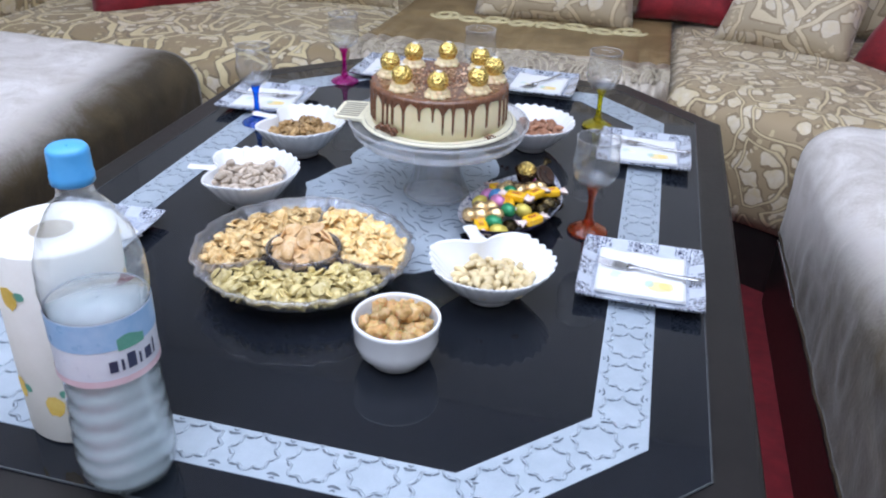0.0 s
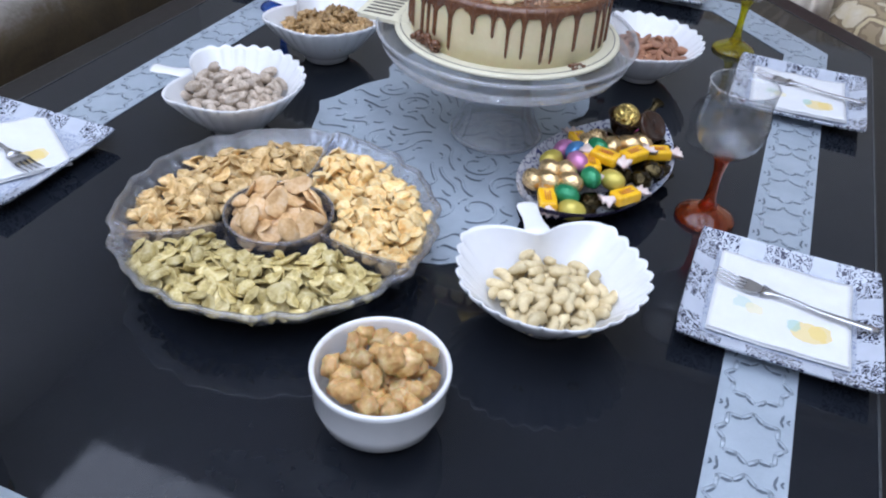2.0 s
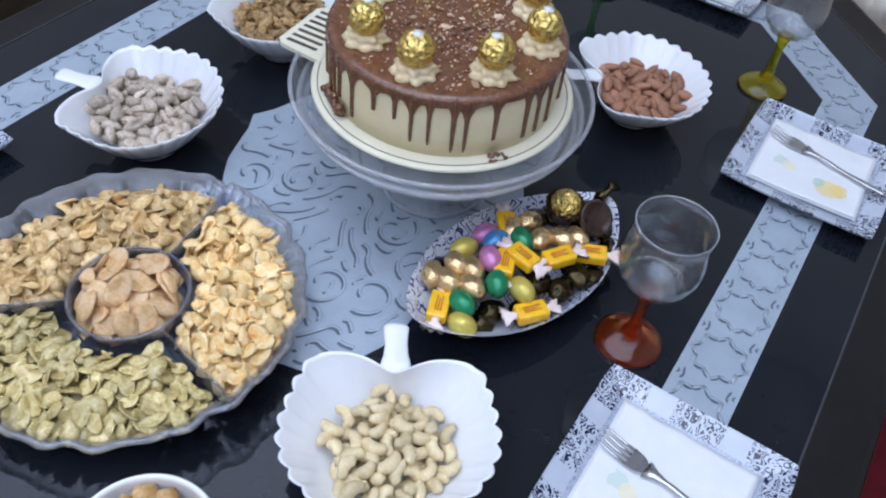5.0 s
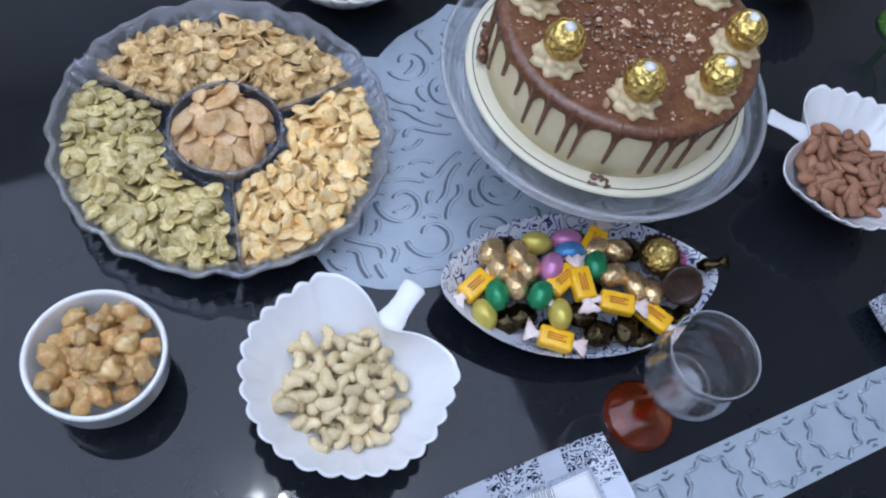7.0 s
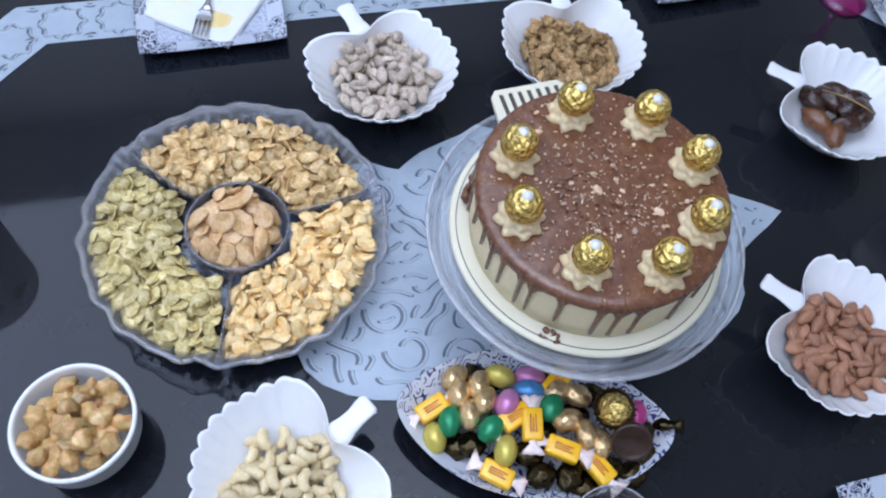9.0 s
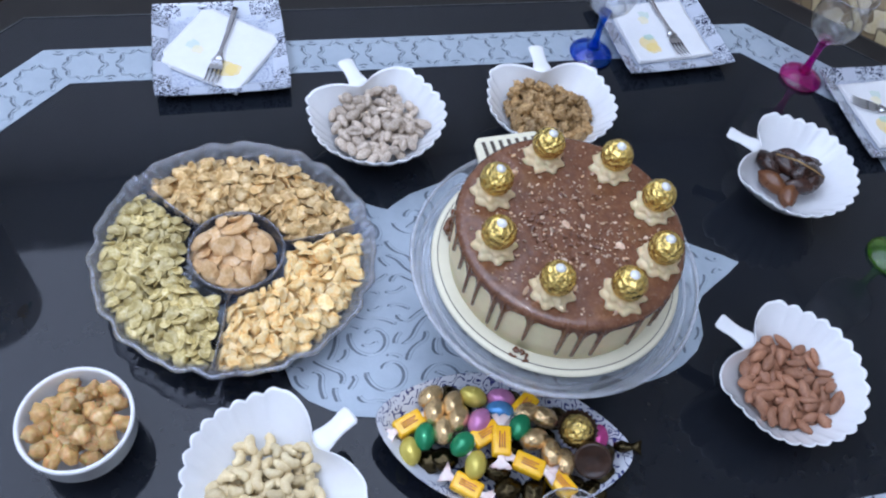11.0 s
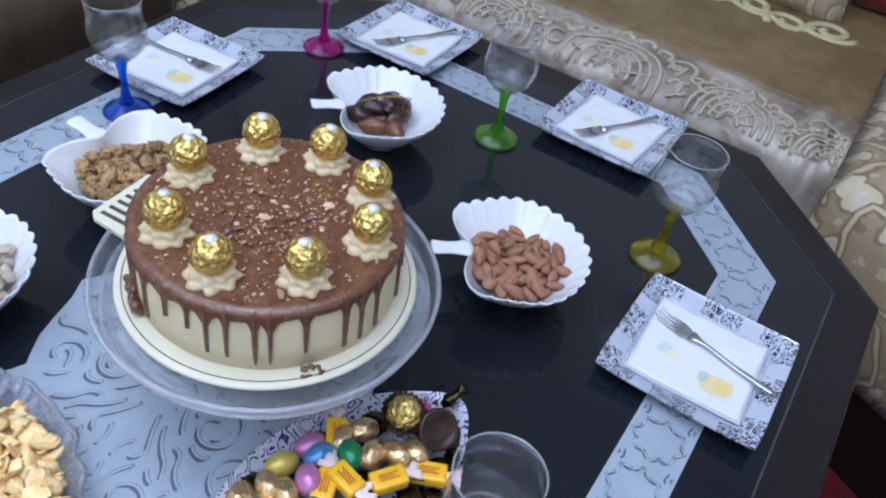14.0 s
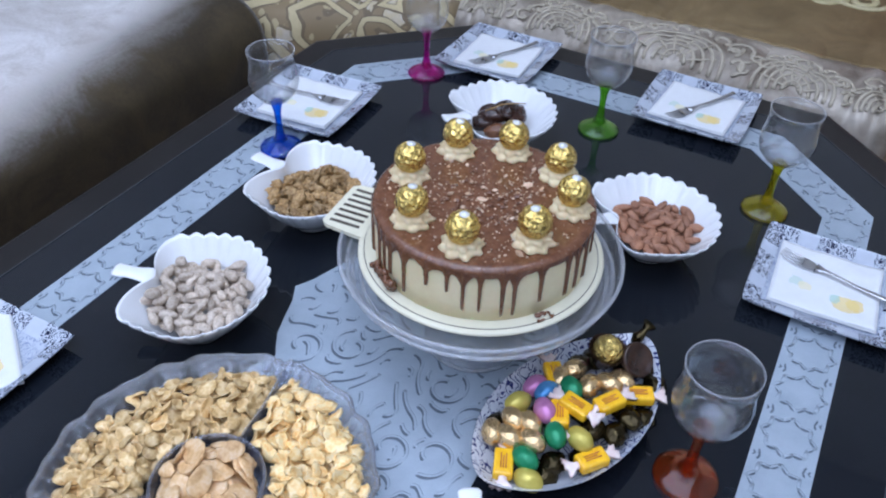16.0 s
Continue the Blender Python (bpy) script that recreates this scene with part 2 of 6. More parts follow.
DIVIDER_GLASS = clear("divider_glass", (0.70, 0.72, 0.80), 0.25, 0.02, 0, 0.04, 0.8)
STAND_GLASS = clear("pressed_glass", (0.97, 0.975, 0.98), 0.10, 0.02, 40, 0.03, 0.65)
STAND_EDGE = clear("pressed_glass_edge", (0.96, 0.965, 0.98), 0.15, 0.03, 0, 0.20, 0.9)
GOBLET_GLASS = clear("goblet_glass", (0.99, 0.993, 0.995), 0.02, 0.01, 0, 0.012, 0.6)
GLASS_BASE = clear("thick_glass", (0.97, 0.975, 0.985), 0.10, 0.01, 0, 0.0, 0.35)
FOOT_GLASS = clear("moulded_foot_glass", (0.95, 0.96, 0.975), 0.18, 0.02, 0, 0.11, 0.9)
PET = clear("clear_plastic", (0.97, 0.99, 0.995), 0.08, 0.02, 34, 0.07, 1.0)
# strong haze whitens the water in place of bright surroundings refracted in it
WATER = clear("water", (0.91, 0.985, 1.0), 0.60, 0.0, 22, 0.50, 1.0)
CREAM = surface("butter_cream", [(0.72, 0.62, 0.37), (0.80, 0.71, 0.47)], 0.5, 0, 25, 200, 0.2, 0.0008, sss=0.15)
ROSETTE_CREAM = surface("whipped_cream", [(0.66, 0.50, 0.26), (0.82, 0.70, 0.46)], 0.5, 0, 60, 300, 0.3, 0.0008, sss=0.1)
CHOCOLATE = surface("milk_chocolate", [(0.085, 0.031, 0.013), (0.148, 0.058, 0.026), (0.215, 0.095, 0.047)], 0.25, 0, 110, 320, 0.6, 0.0018, coat=0.35)
DARK_CHOCOLATE = surface("dark_chocolate", [(0.02, 0.010, 0.007), (0.05, 0.024, 0.015)], 0.22, 0, 60, 300, 0.2, 0.0006)
NUT_CRUMB = surface("nut_crumb", [(0.40, 0.22, 0.125), (0.76, 0.59, 0.42)], 0.6, 0, 120, 400, pieces=0.6)
BOARD = surface("cream_board", [(0.68, 0.64, 0.48), (0.75, 0.71, 0.55)], 0.4, 0, 15, 150)
BOARD_LINE = surface("dark_print", [(0.05, 0.04, 0.03), (0.09, 0.07, 0.05)], 0.5)
STICKER = surface("white_sticker", [(0.75, 0.75, 0.72), (0.85, 0.85, 0.83)], 0.4)


def foil(name, a, b_, rough=0.24, scale=170.0, metal=0.95, crease=0.9):
    m, nt, b = principled(name)
    co = coords(nt)
    v = tex(nt, "Voronoi", scale, co)
    n = tex(nt, "Noise", scale * 1.3, co, Detail=3.0)
    nt.links.new(mixed(nt, n.outputs[0], a, b_), b.inputs["Base Color"])
    b.inputs["Metallic"].default_value, b.inputs["Roughness"].default_value = metal, rough
    bump(nt, b, calc(nt, "ADD", v.outputs["Distance"], n.outputs[0]), crease, 0.003)
    return m


GOLD = foil("gold_foil", (0.64, 0.42, 0.08), (0.98, 0.78, 0.30), 0.27)
EGG_GOLD = foil("pale_gold_foil", (0.60, 0.38, 0.15), (0.95, 0.72, 0.42), 0.26, 110, 0.85, 0.55)
EGG_GREEN = foil("green_foil", (0.012, 0.17, 0.07), (0.03, 0.30, 0.13), 0.26, 70, 0.35, 0.25)
EGG_YELLOW = foil("olive_yellow_foil", (0.50, 0.40, 0.06), (0.66, 0.56, 0.14), 0.26, 70, 0.35, 0.25)
EGG_PINK = foil("pink_foil", (0.46, 0.14, 0.34), (0.62, 0.28, 0.48), 0.26, 70, 0.35, 0.25)
EGG_BLUE = foil("blue_foil", (0.02, 0.18, 0.50), (0.16, 0.36, 0.55), 0.26, 70, 0.4, 0.25)
EGG_MAGENTA = foil("magenta_foil", (0.50, 0.03, 0.22), (0.70, 0.12, 0.34), 0.26, 70, 0.4, 0.25)
DARK_FOIL = foil("black_gold_foil", (0.015, 0.012, 0.01), (0.10, 0.075, 0.03), 0.22, 60)
WRAP_YELLOW = surface("yellow_wrapper", [(0.86, 0.43, 0.008), (0.95, 0.58, 0.02)], 0.25, 0, 50, 200, 0.3, 0.001, coat=0.4)
WRAP_CLEAR = surface("pale_pink_twist", [(0.80, 0.55, 0.50), (0.88, 0.80, 0.74)], 0.25, 0, 110, 300, 0.5, 0.001)
WRAP_RED = surface("red_print", [(0.45, 0.09, 0.03), (0.55, 0.12, 0.04)], 0.4)
STEEL = surface("brushed_steel", [(0.48, 0.48, 0.50), (0.60, 0.60, 0.62)], 0.22, 1.0, 30, 400, 0.05, 0.0002)
CASHEW = surface("cashew", [(0.58, 0.44, 0.23), (0.80, 0.68, 0.42)], 0.45, 0, 70, 300, each=0.36)
PISTACHIO = surface("pistachio_shell", [(0.30, 0.22, 0.15), (0.52, 0.43, 0.34), (0.68, 0.58, 0.48)], 0.55, 0, 150, 300, 0.15, 0.0006, each=0.4)
ALMOND = surface("almond_skin", [(0.24, 0.10, 0.052), (0.40, 0.20, 0.115)], 0.55, 0, 120, 350, 0.5, 0.001, each=0.4)
WALNUT = surface("walnut", [(0.14, 0.07, 0.022), (0.38, 0.23, 0.09), (0.54, 0.38, 0.19)], 0.45, 0, 150, 300, 0.8, 0.0025, each=0.6)
DATE = surface("date_skin", [(0.018, 0.007, 0.005), (0.055, 0.022, 0.013)], 0.25, 0, 90, 200, 0.6, 0.002, each=0.5)
DATE_LIGHT = surface("amber_date", [(0.09, 0.030, 0.010), (0.19, 0.072, 0.024)], 0.3, 0, 90, 200, 0.5, 0.002)
TWIG = surface("date_twig", [(0.25, 0.15, 0.04), (0.38, 0.24, 0.08)], 0.6)
APRICOT = surface("sugared_fruit", [(0.34, 0.165, 0.045), (0.55, 0.34, 0.13), (0.75, 0.57, 0.32)], 0.4, 0, 60, 400, 0.6, 0.0015, sss=0.35, each=0.5)
CHIP_BROWN = surface("fried_brown_bean", [(0.32, 0.155, 0.04), (0.67, 0.45, 0.19), (0.88, 0.71, 0.42)], 0.42, 0, 110, 340, 0.6, 0.0014, each=0.5)
CHIP_ORANGE = surface("orange_corn_snack", [(0.78, 0.37, 0.07), (0.90, 0.64, 0.28), (0.93, 0.77, 0.48)], 0.45, 0, 80, 340, 0.6, 0.0014, each=0.34)
CHIP_GREEN = surface("green_bean_snack", [(0.25, 0.155, 0.03), (0.61, 0.49, 0.20), (0.83, 0.73, 0.45)], 0.42, 0, 110, 340, 0.6, 0.0014, each=0.46)
CHIP_TAN = surface("tan_bean", [(0.48, 0.24, 0.08), (0.72, 0.46, 0.22), (0.83, 0.64, 0.42)], 0.5, 0, 70, 320, 0.4, 0.0010, each=0.32)
RED_STEM = clear("red_glass", (0.92, 0.26, 0.06), 0.32, 0.02, 0, 0.05, 1.0)
YELLOW_STEM = clear("yellow_glass", (0.88, 0.8, 0.04), 0.32, 0.02, 0, 0.05, 1.0)
GREEN_STEM = clear("green_glass", (0.42, 0.82, 0.12), 0.32, 0.02, 0, 0.05, 1.0)
PURPLE_STEM = clear("magenta_glass", (0.9, 0.05, 0.62), 0.32, 0.02, 0, 0.05, 1.0)
BLUE_STEM = clear("blue_glass", (0.04, 0.36, 0.95), 0.32, 0.02, 0, 0.05, 1.0)
PLATE_FLAT = arabesque("plate_flat", (0.52, 0.57, 0.66), (0.28, 0.32, 0.44), 42, 0.25)
PLATE_RIM = arabesque("plate_rim", (0.56, 0.61, 0.70), (0.014, 0.018, 0.05), 50, 0.52, True)
DISH_PRINT = arabesque("dish_print", (0.70, 0.73, 0.80), (0.04, 0.05, 0.17), 30, 0.24)
DISH_BACK = arabesque("dish_back", (0.16, 0.12, 0.26), (0.012, 0.012, 0.035), 60, 0.5)
NAPKIN = printed("napkin_paper", (0.78, 0.79, 0.80), [(0.026, -0.030, 0.015, (0.80, 0.62, 0.22)), (0.036, -0.026, 0.011, (0.80, 0.62, 0.22)), (0.012, -0.024, 0.007, (0.40, 0.58, 0.50)), (-0.036, -0.012, 0.009, (0.55, 0.66, 0.58)), (-0.024, -0.018, 0.008, (0.80, 0.74, 0.50))])
CAP_BLUE = surface("blue_cap_plastic", [(0.06, 0.33, 0.68), (0.09, 0.40, 0.74)], 0.35, 0, 20, 200)
LABEL_WHITE = surface("label_white", [(0.70, 0.74, 0.84), (0.80, 0.82, 0.88)], 0.3, 0, 20, 100)
LABEL_BLUE = surface("label_blue", [(0.20, 0.42, 0.70), (0.45, 0.62, 0.82)], 0.3, 0, 18, 100)
LABEL_PINK = surface("label_pink", [(0.72, 0.50, 0.56), (0.78, 0.60, 0.64)], 0.3, 0, 20, 100)
LABEL_INK = surface("label_ink", [(0.03, 0.04, 0.08), (0.05, 0.06, 0.12)], 0.4)
LABEL_GREEN = surface("label_green", [(0.10, 0.34, 0.25), (0.16, 0.42, 0.32)], 0.4)
TOWEL = surface("towel_paper", [(0.80, 0.78, 0.72), (0.87, 0.85, 0.80)], 0.9, 0, 30, 500, 0.4, 0.001)
TOWEL_YELLOW = surface("towel_print", [(0.66, 0.42, 0.06), (0.80, 0.60, 0.18)], 0.9, 0, 60, 300)
CARDBOARD = surface("cardboard", [(0.42, 0.36, 0.28), (0.52, 0.46, 0.37)], 0.9)
DAMASK = damask("floral_damask", (0.25, 0.18, 0.09), (0.64, 0.58, 0.49), (0.60, 0.50, 0.28), (0.10, 0.07, 0.04), 15)
DAMASK_LEAFY = damask("leafy_damask", (0.36, 0.27, 0.155), (0.72, 0.66, 0.56), (0.64, 0.53, 0.31), (0.15, 0.10, 0.055), 14, wide=0.03, share=0.22)
DAMASK_PALE = damask("pale_floral_damask", (0.42, 0.34, 0.23), (0.68, 0.63, 0.55), (0.66, 0.56, 0.38), (0.24, 0.17, 0.10), 14)
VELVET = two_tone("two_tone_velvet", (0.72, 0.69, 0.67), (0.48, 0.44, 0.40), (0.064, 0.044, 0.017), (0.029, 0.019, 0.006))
VELVET_BROWN = napped("olive_velvet", (0.075, 0.052, 0.022), (0.036, 0.024, 0.009), 4, 0.2)
SATIN = satin_weave("bronze_satin", (0.34, 0.24, 0.115), (0.20, 0.135, 0.06), 0.42)
SATIN_PALE = satin_weave("champagne_satin", (0.66, 0.59, 0.50), (0.24, 0.19, 0.14))
EMBROIDERY = surface("cream_embroidery", [(0.40, 0.34, 0.25), (0.56, 0.50, 0.39)], 0.6, 0, 60, 400, 0.6, 0.002)
EMBROIDERY_GOLD = surface("gold_embroidery", [(0.52, 0.44, 0.22), (0.70, 0.62, 0.38)], 0.5, 0, 60, 400, 0.6, 0.002)
RED_SATIN = napped("red_satin", (0.30, 0.012, 0.022), (0.13, 0.004, 0.010), 5, 0.3)
RED_RUG = surface("red_rug", [(0.14, 0.006, 0.012), (0.26, 0.014, 0.024)], 0.95, 0, 30, 500, 0.6, 0.003)
BASE_BLACK = surface("black_leatherette", [(0.008, 0.007, 0.008), (0.018, 0.016, 0.016)], 0.35, 0, 25, 250, 0.2, 0.001)
PLASTER = surface("wall_plaster", [(0.66, 0.65, 0.62), (0.74, 0.73, 0.70)], 0.8, 0, 5, 90, 0.1, 0.001)
CEILING = surface("ceiling_plaster", [(0.76, 0.77, 0.78), (0.82, 0.83, 0.84)], 0.85, 0, 4, 80, 0.1, 0.001)
TILE_FLOOR = surface("floor_tile", [(0.30, 0.26, 0.21), (0.40, 0.36, 0.30)], 0.3, 0, 6, 90, 0.05, 0.0005)

BULB, _nt, _b = principled("warm_white_bulb")
_b.inputs["Emission Color"].default_value, _b.inputs["Emission Strength"].default_value = (0.9, 0.95, 1.0, 1), 90.0

# ---- mesh helpers ----
TOP = 0.5


def part(name, bm, material, parent=None, label="", smooth=True):
    """Links a bmesh as one mesh object, under a thing or a part when parent is given."""
    me = bpy.data.meshes.new(name)
    bm.to_mesh(me)
    bm.free()
    me.materials.append(material)
    if smooth:
        for p in me.polygons:
            p.use_smooth = True
    ob = new(name, me)
    ob.parent = parent
    return tagged(ob, label)


def empty(name, m, label, category, group="", kind=""):
    ob = new(name)
    ob.matrix_basis = m
    return tagged(ob, label, category, group, kind)


def grid(rows, close=True, cap_start=False, cap_end=False):
    """A skin over rings of points."""
    bm = bmesh.new()
    rings = [[bm.verts.new(p) for p in row] for row in rows]
    n = len(rings[0])
    for a, b in zip(rings, rings[1:]):
        for i in range(n if close else n - 1):
            j = (i + 1) % n
            bm.faces.new((a[i], a[j], b[j], b[i]))
    if cap_start:
        bm.faces.new(list(reversed(rings[0])))
    if cap_end:
        bm.faces.new(rings[-1])
    return bm


def lathe(profile, n=64, wobble=None):
    """Turns (radius, height) pairs round the z axis; wobble(angle, radius, height) may scale the radius."""
    rows = []
    for r, z in profile:
        row = []
        for i in range(n):
            a = 2 * math.pi * i / n
            k = wobble(a, r, z) if wobble else 1.0
            row.append((r * k * math.cos(a), r * k * math.sin(a), z))
        rows.append(row)
    bm = grid(rows)
    bmesh.ops.remove_doubles(bm, verts=bm.verts, dist=1e-6)
    return bm


def slab(outline, z0, z1, edge=0.0):
    """An upright prism over an outline, its top edge rounded off by edge."""
    steps = [(0.0, z0)]
    if edge:
        steps += [(edge * (1 - math.cos(a)), z1 - edge + edge * math.sin(a)) for a in (0, 0.5, 1.0, math.pi / 2)]
    else:
        steps.append((0.0, z1))
    c = Vector((sum(p[0] for p in outline), sum(p[1] for p in outline))) / len(outline)
    rows = []
    for inset, z in steps:
        row = []
        for p in outline:
            v = Vector(p[:2]) - c
            s = max(0.0, 1 - inset / max(v.length, 1e-6))
            row.append((c.x + v.x * s, c.y + v.y * s, z))
        rows.append(row)
    return grid(rows, True, True, True)


def box(x0, x1, y0, y1, z0, z1, edge=0.0, seg=3):
    bm = bmesh.new()
    bmesh.ops.create_cube(bm, size=1)
    bmesh.ops.scale(bm, vec=(x1 - x0, y1 - y0, z1 - z0), verts=bm.verts)
    bmesh.ops.translate(bm, vec=((x0 + x1) / 2, (y0 + y1) / 2, (z0 + z1) / 2), verts=bm.verts)
    if edge:
        bmesh.ops.bevel(bm, geom=bm.edges[:], offset=edge, segments=seg, affect="EDGES", profile=0.6)
    return bm


def ribbon(bm, pts, width, z0, z1):
    """Adds a flat bar along a line of (x, y) points to bm."""
    left, right = [], []
    for i, p in enumerate(pts):
        a, b = Vector(pts[max(0, i - 1)]), Vector(pts[min(len(pts) - 1, i + 1)])
        d = (b - a).normalized() * width / 2
        left.append((p[0] - d.y, p[1] + d.x)), right.append((p[0] + d.y, p[1] - d.x))
    ring = left + right[::-1]
    lo, hi = [bm.verts.new((*q, z0)) for q in ring], [bm.verts.new((*q, z1)) for q in ring]
    n = len(pts)
    for i in range(n - 1):
        bm.faces.new((hi[i], hi[2 * n - 1 - i], hi[2 * n - 2 - i], hi[i + 1]))
    for i in range(2 * n):
        j = (i + 1) % (2 * n)
        bm.faces.new((lo[i], lo[j], hi[j], hi[i]))


def tube(bm, pts, radius, n=8, flat=1.0):
    """Adds a round bar along 3D points; radius may be a list."""
    rings = []
    for i, p in enumerate(pts):
        d = (Vector(pts[min(len(pts) - 1, i + 1)]) - Vector(pts[max(0, i - 1)])).normalized()
        side = d.cross(Vector((0, 0, 1)))
        side = side.normalized() if side.length > 1e-4 else Vector((1, 0, 0))
        up = side.cross(d)
        r = radius[i] if isinstance(radius, (list, tuple)) else radius
        rings.append([bm.verts.new(Vector(p) + side * r * math.cos(a) + up * r * flat * math.sin(a)) for a in (2 * math.pi * k / n for k in range(n))])
    for a, b in zip(rings, rings[1:]):
        for k in range(n):
            bm.faces.new((a[k], a[(k + 1) % n], b[(k + 1) % n], b[k]))
    bm.faces.new(rings[0][::-1])
    bm.faces.new(rings[-1])


def egg(rx, ry, rz, u=10, v=7, rough=0.0, seed=0):
    bm = bmesh.new()
    bmesh.ops.create_uvsphere(bm, u_segments=u, v_segments=v, radius=1)
    for w in bm.verts:
        k = 1 + rough * (noise.noise(w.co * 2.2 + Vector((seed * 7.1, 3.3 * seed, 0))))
        w.co = Vector((w.co.x * rx, w.co.y * ry, w.co.z * rz)) * k
    return bm


def mesh_of(name, bm, material):
    me = bpy.data.meshes.new(name)
    bm.to_mesh(me)
    bm.free()
    me.materials.append(material)
    for p in me.polygons:
        p.use_smooth = True
    return me


def settle(seed, most, reach, floor, target, half, lean=10.0, flip=0.5, vary=0.12, cell=0.002):
    """Drops pieces one by one where the heap lies lowest, each tilted to what it lands on; half: their half length, width and height."""
    r = random.Random(seed)
    n = int(2 * reach / cell) + 9
    axis = (np.arange(n) - (n - 1) / 2) * cell
    gx, gy = np.meshgrid(axis, axis, indexing="ij")
    want = np.vectorize(target, otypes=[float])(gx, gy)
    high = np.vectorize(floor, otypes=[float])(gx, gy)
    open_cells = [(int(i), int(j)) for i, j in zip(*np.nonzero(want > -1))]
    out = []
    while len(out) < most:
        tries = [open_cells[r.randrange(len(open_cells))] for _ in range(14)]
        i, j = min(tries, key=lambda q: high[q] - want[q])
        if high[i, j] > want[i, j]:
            break
        k = r.uniform(1 - vary, 1 + vary)
        a, b, c = (k * q for q in half)
        x, y = axis[i] + r.uniform(-0.5, 0.5) * cell, axis[j] + r.uniform(-0.5, 0.5) * cell
        th = r.uniform(0, 2 * math.pi)
        u = (gx - x) * math.cos(th) + (gy - y) * math.sin(th)
        v = -(gx - x) * math.sin(th) + (gy - y) * math.cos(th)
        q = (u / a) ** 2 + (v / b) ** 2
        under = q < 1
        if under.sum() < 3:
            continue
        hs = high[under]
        pitch = np.polyfit(u[under], hs, 1)[0] if np.ptp(u[under]) > 0 else 0.0
        roll_ = np.polyfit(v[under], hs, 1)[0] if np.ptp(v[under]) > 0 else 0.0
        pitch, roll_ = (max(-0.75, min(0.75, g)) for g in (pitch, roll_))
        z = 0.7 * float(hs.mean()) + 0.3 * float(hs.max()) + 0.75 * c
        top = z + pitch * u + roll_ * v + c * np.sqrt(np.clip(1 - q, 0, 1)) * 0.8
        high[under] = np.maximum(high[under], top[under])
        turn = 180 if r.random() < flip else 0
        out.append(pose(x, y, z, turn + math.degrees(math.atan(roll_)) + r.gauss(0, lean), -math.degrees(math.atan(pitch)) + r.gauss(0, lean), math.degrees(th)) @ Matrix.Scale(k, 4))
    return out


# ---- the room ----
def setting(name, bm, material, label, smooth=False):
    return tagged(part(name, bm, material, None, label, smooth), label, name.split("_")[0], kind="structure")


setting("floor", box(-2.3, 2.1, -1.6, 3.6, -0.1, 0.0), TILE_FLOOR, "beige tiled floor, mostly hidden under a rug")
setting("ceiling", box(-2.3, 2.1, -1.6, 3.6, 2.7, 2.8), CEILING, "plain white plaster ceiling")
setting("wall_north", box(-2.3, 2.1, 3.4, 3.6, 0, 2.7), PLASTER, "pale plaster wall behind the sofa")
setting("wall_south", box(-2.3, 2.1, -1.6, -1.4, 0, 2.7), PLASTER, "pale plaster wall")
setting("wall_west", box(-2.3, -2.1, -1.4, 3.4, 0, 2.7), PLASTER, "pale plaster wall beside the sofa")
setting("wall_east", box(1.9, 2.1, -1.4, 3.4, 0, 2.7), PLASTER, "pale plaster wall beside the sofa")
rug = tagged(part("rug", box(-0.95, 0.80, -0.6, 2.15, 0.001, 0.012, 0.004, 1), RED_RUG), "deep red wool rug under the table", "rug")

# ---- chandelier over the table ----
def chandelier(x, y, z):
    """A round ceiling lamp of crystal drops in three tiers, with small bulbs."""
    lamp = empty("chandelier", pose(x, y, z), "round crystal drop ceiling lamp with small bright bulbs", "lamp")
    part("ceiling_plate", lathe([(0.001, 0.25), (0.16, 0.25), (0.17, 0.235), (0.15, 0.225), (0.001, 0.225)], 40), STEEL, lamp, "steel ceiling plate")
    bm = bmesh.new()
    tube(bm, [(0, 0, 0.23), (0, 0, 0.10), (0, 0, 0.0)], 0.012, 12)
    part("stem", bm, STEEL, lamp)
    drop = mesh_of("crystal_drop", lathe([(0.0005, 0.0), (0.009, 0.014), (0.010, 0.022), (0.004, 0.036), (0.0005, 0.040)], 8), CRYSTAL_EDGE)
    bulb = mesh_of("bulb", egg(0.014, 0.014, 0.018, 14, 10), BULB)
    for tier, (rad, n, h) in enumerate(((0.25, 22, 0.10), (0.18, 16, 0.04), (0.10, 10, -0.02))):
        hoop = part("hoop", lathe([(rad + 0.005 * math.cos(2 * math.pi * k / 8), h + 0.045 + 0.005 * math.sin(2 * math.pi * k / 8)) for k in range(9)], 48), STEEL, lamp)
        for k in range(n):
            a = 2 * math.pi * k / n
            ob = new("crystal_drop", drop)
            ob.parent = hoop
            ob.location = (rad * math.cos(a), rad * math.sin(a), h)
            if k % 2 == 0:
                ob = new("bulb", bulb)
                ob.parent = hoop
                ob.location = (0.9 * rad * math.cos(a + 0.1), 0.9 * rad * math.sin(a + 0.1), h + 0.065)
        bm = bmesh.new()
        for k in range(3):
            a = 2 * math.pi * k / 3 + 0.4
            tube(bm, [(0.01 * math.cos(a), 0.01 * math.sin(a), h + 0.06), (rad * math.cos(a), rad * math.sin(a), h + 0.045)], 0.003, 6)
        part("arm", bm, STEEL, lamp)


chandelier(-0.04, 1.05, 2.45)

# ---- coffee table ----
CX, CY = -0.0915, 1.304


def octagon(hw, hl, cut):
    return [(hw, -hl + cut), (hw, hl - cut), (hw - cut, hl), (-hw + cut, hl), (-hw, hl - cut), (-hw, -hl + cut), (-hw + cut, -hl), (hw - cut, -hl)]


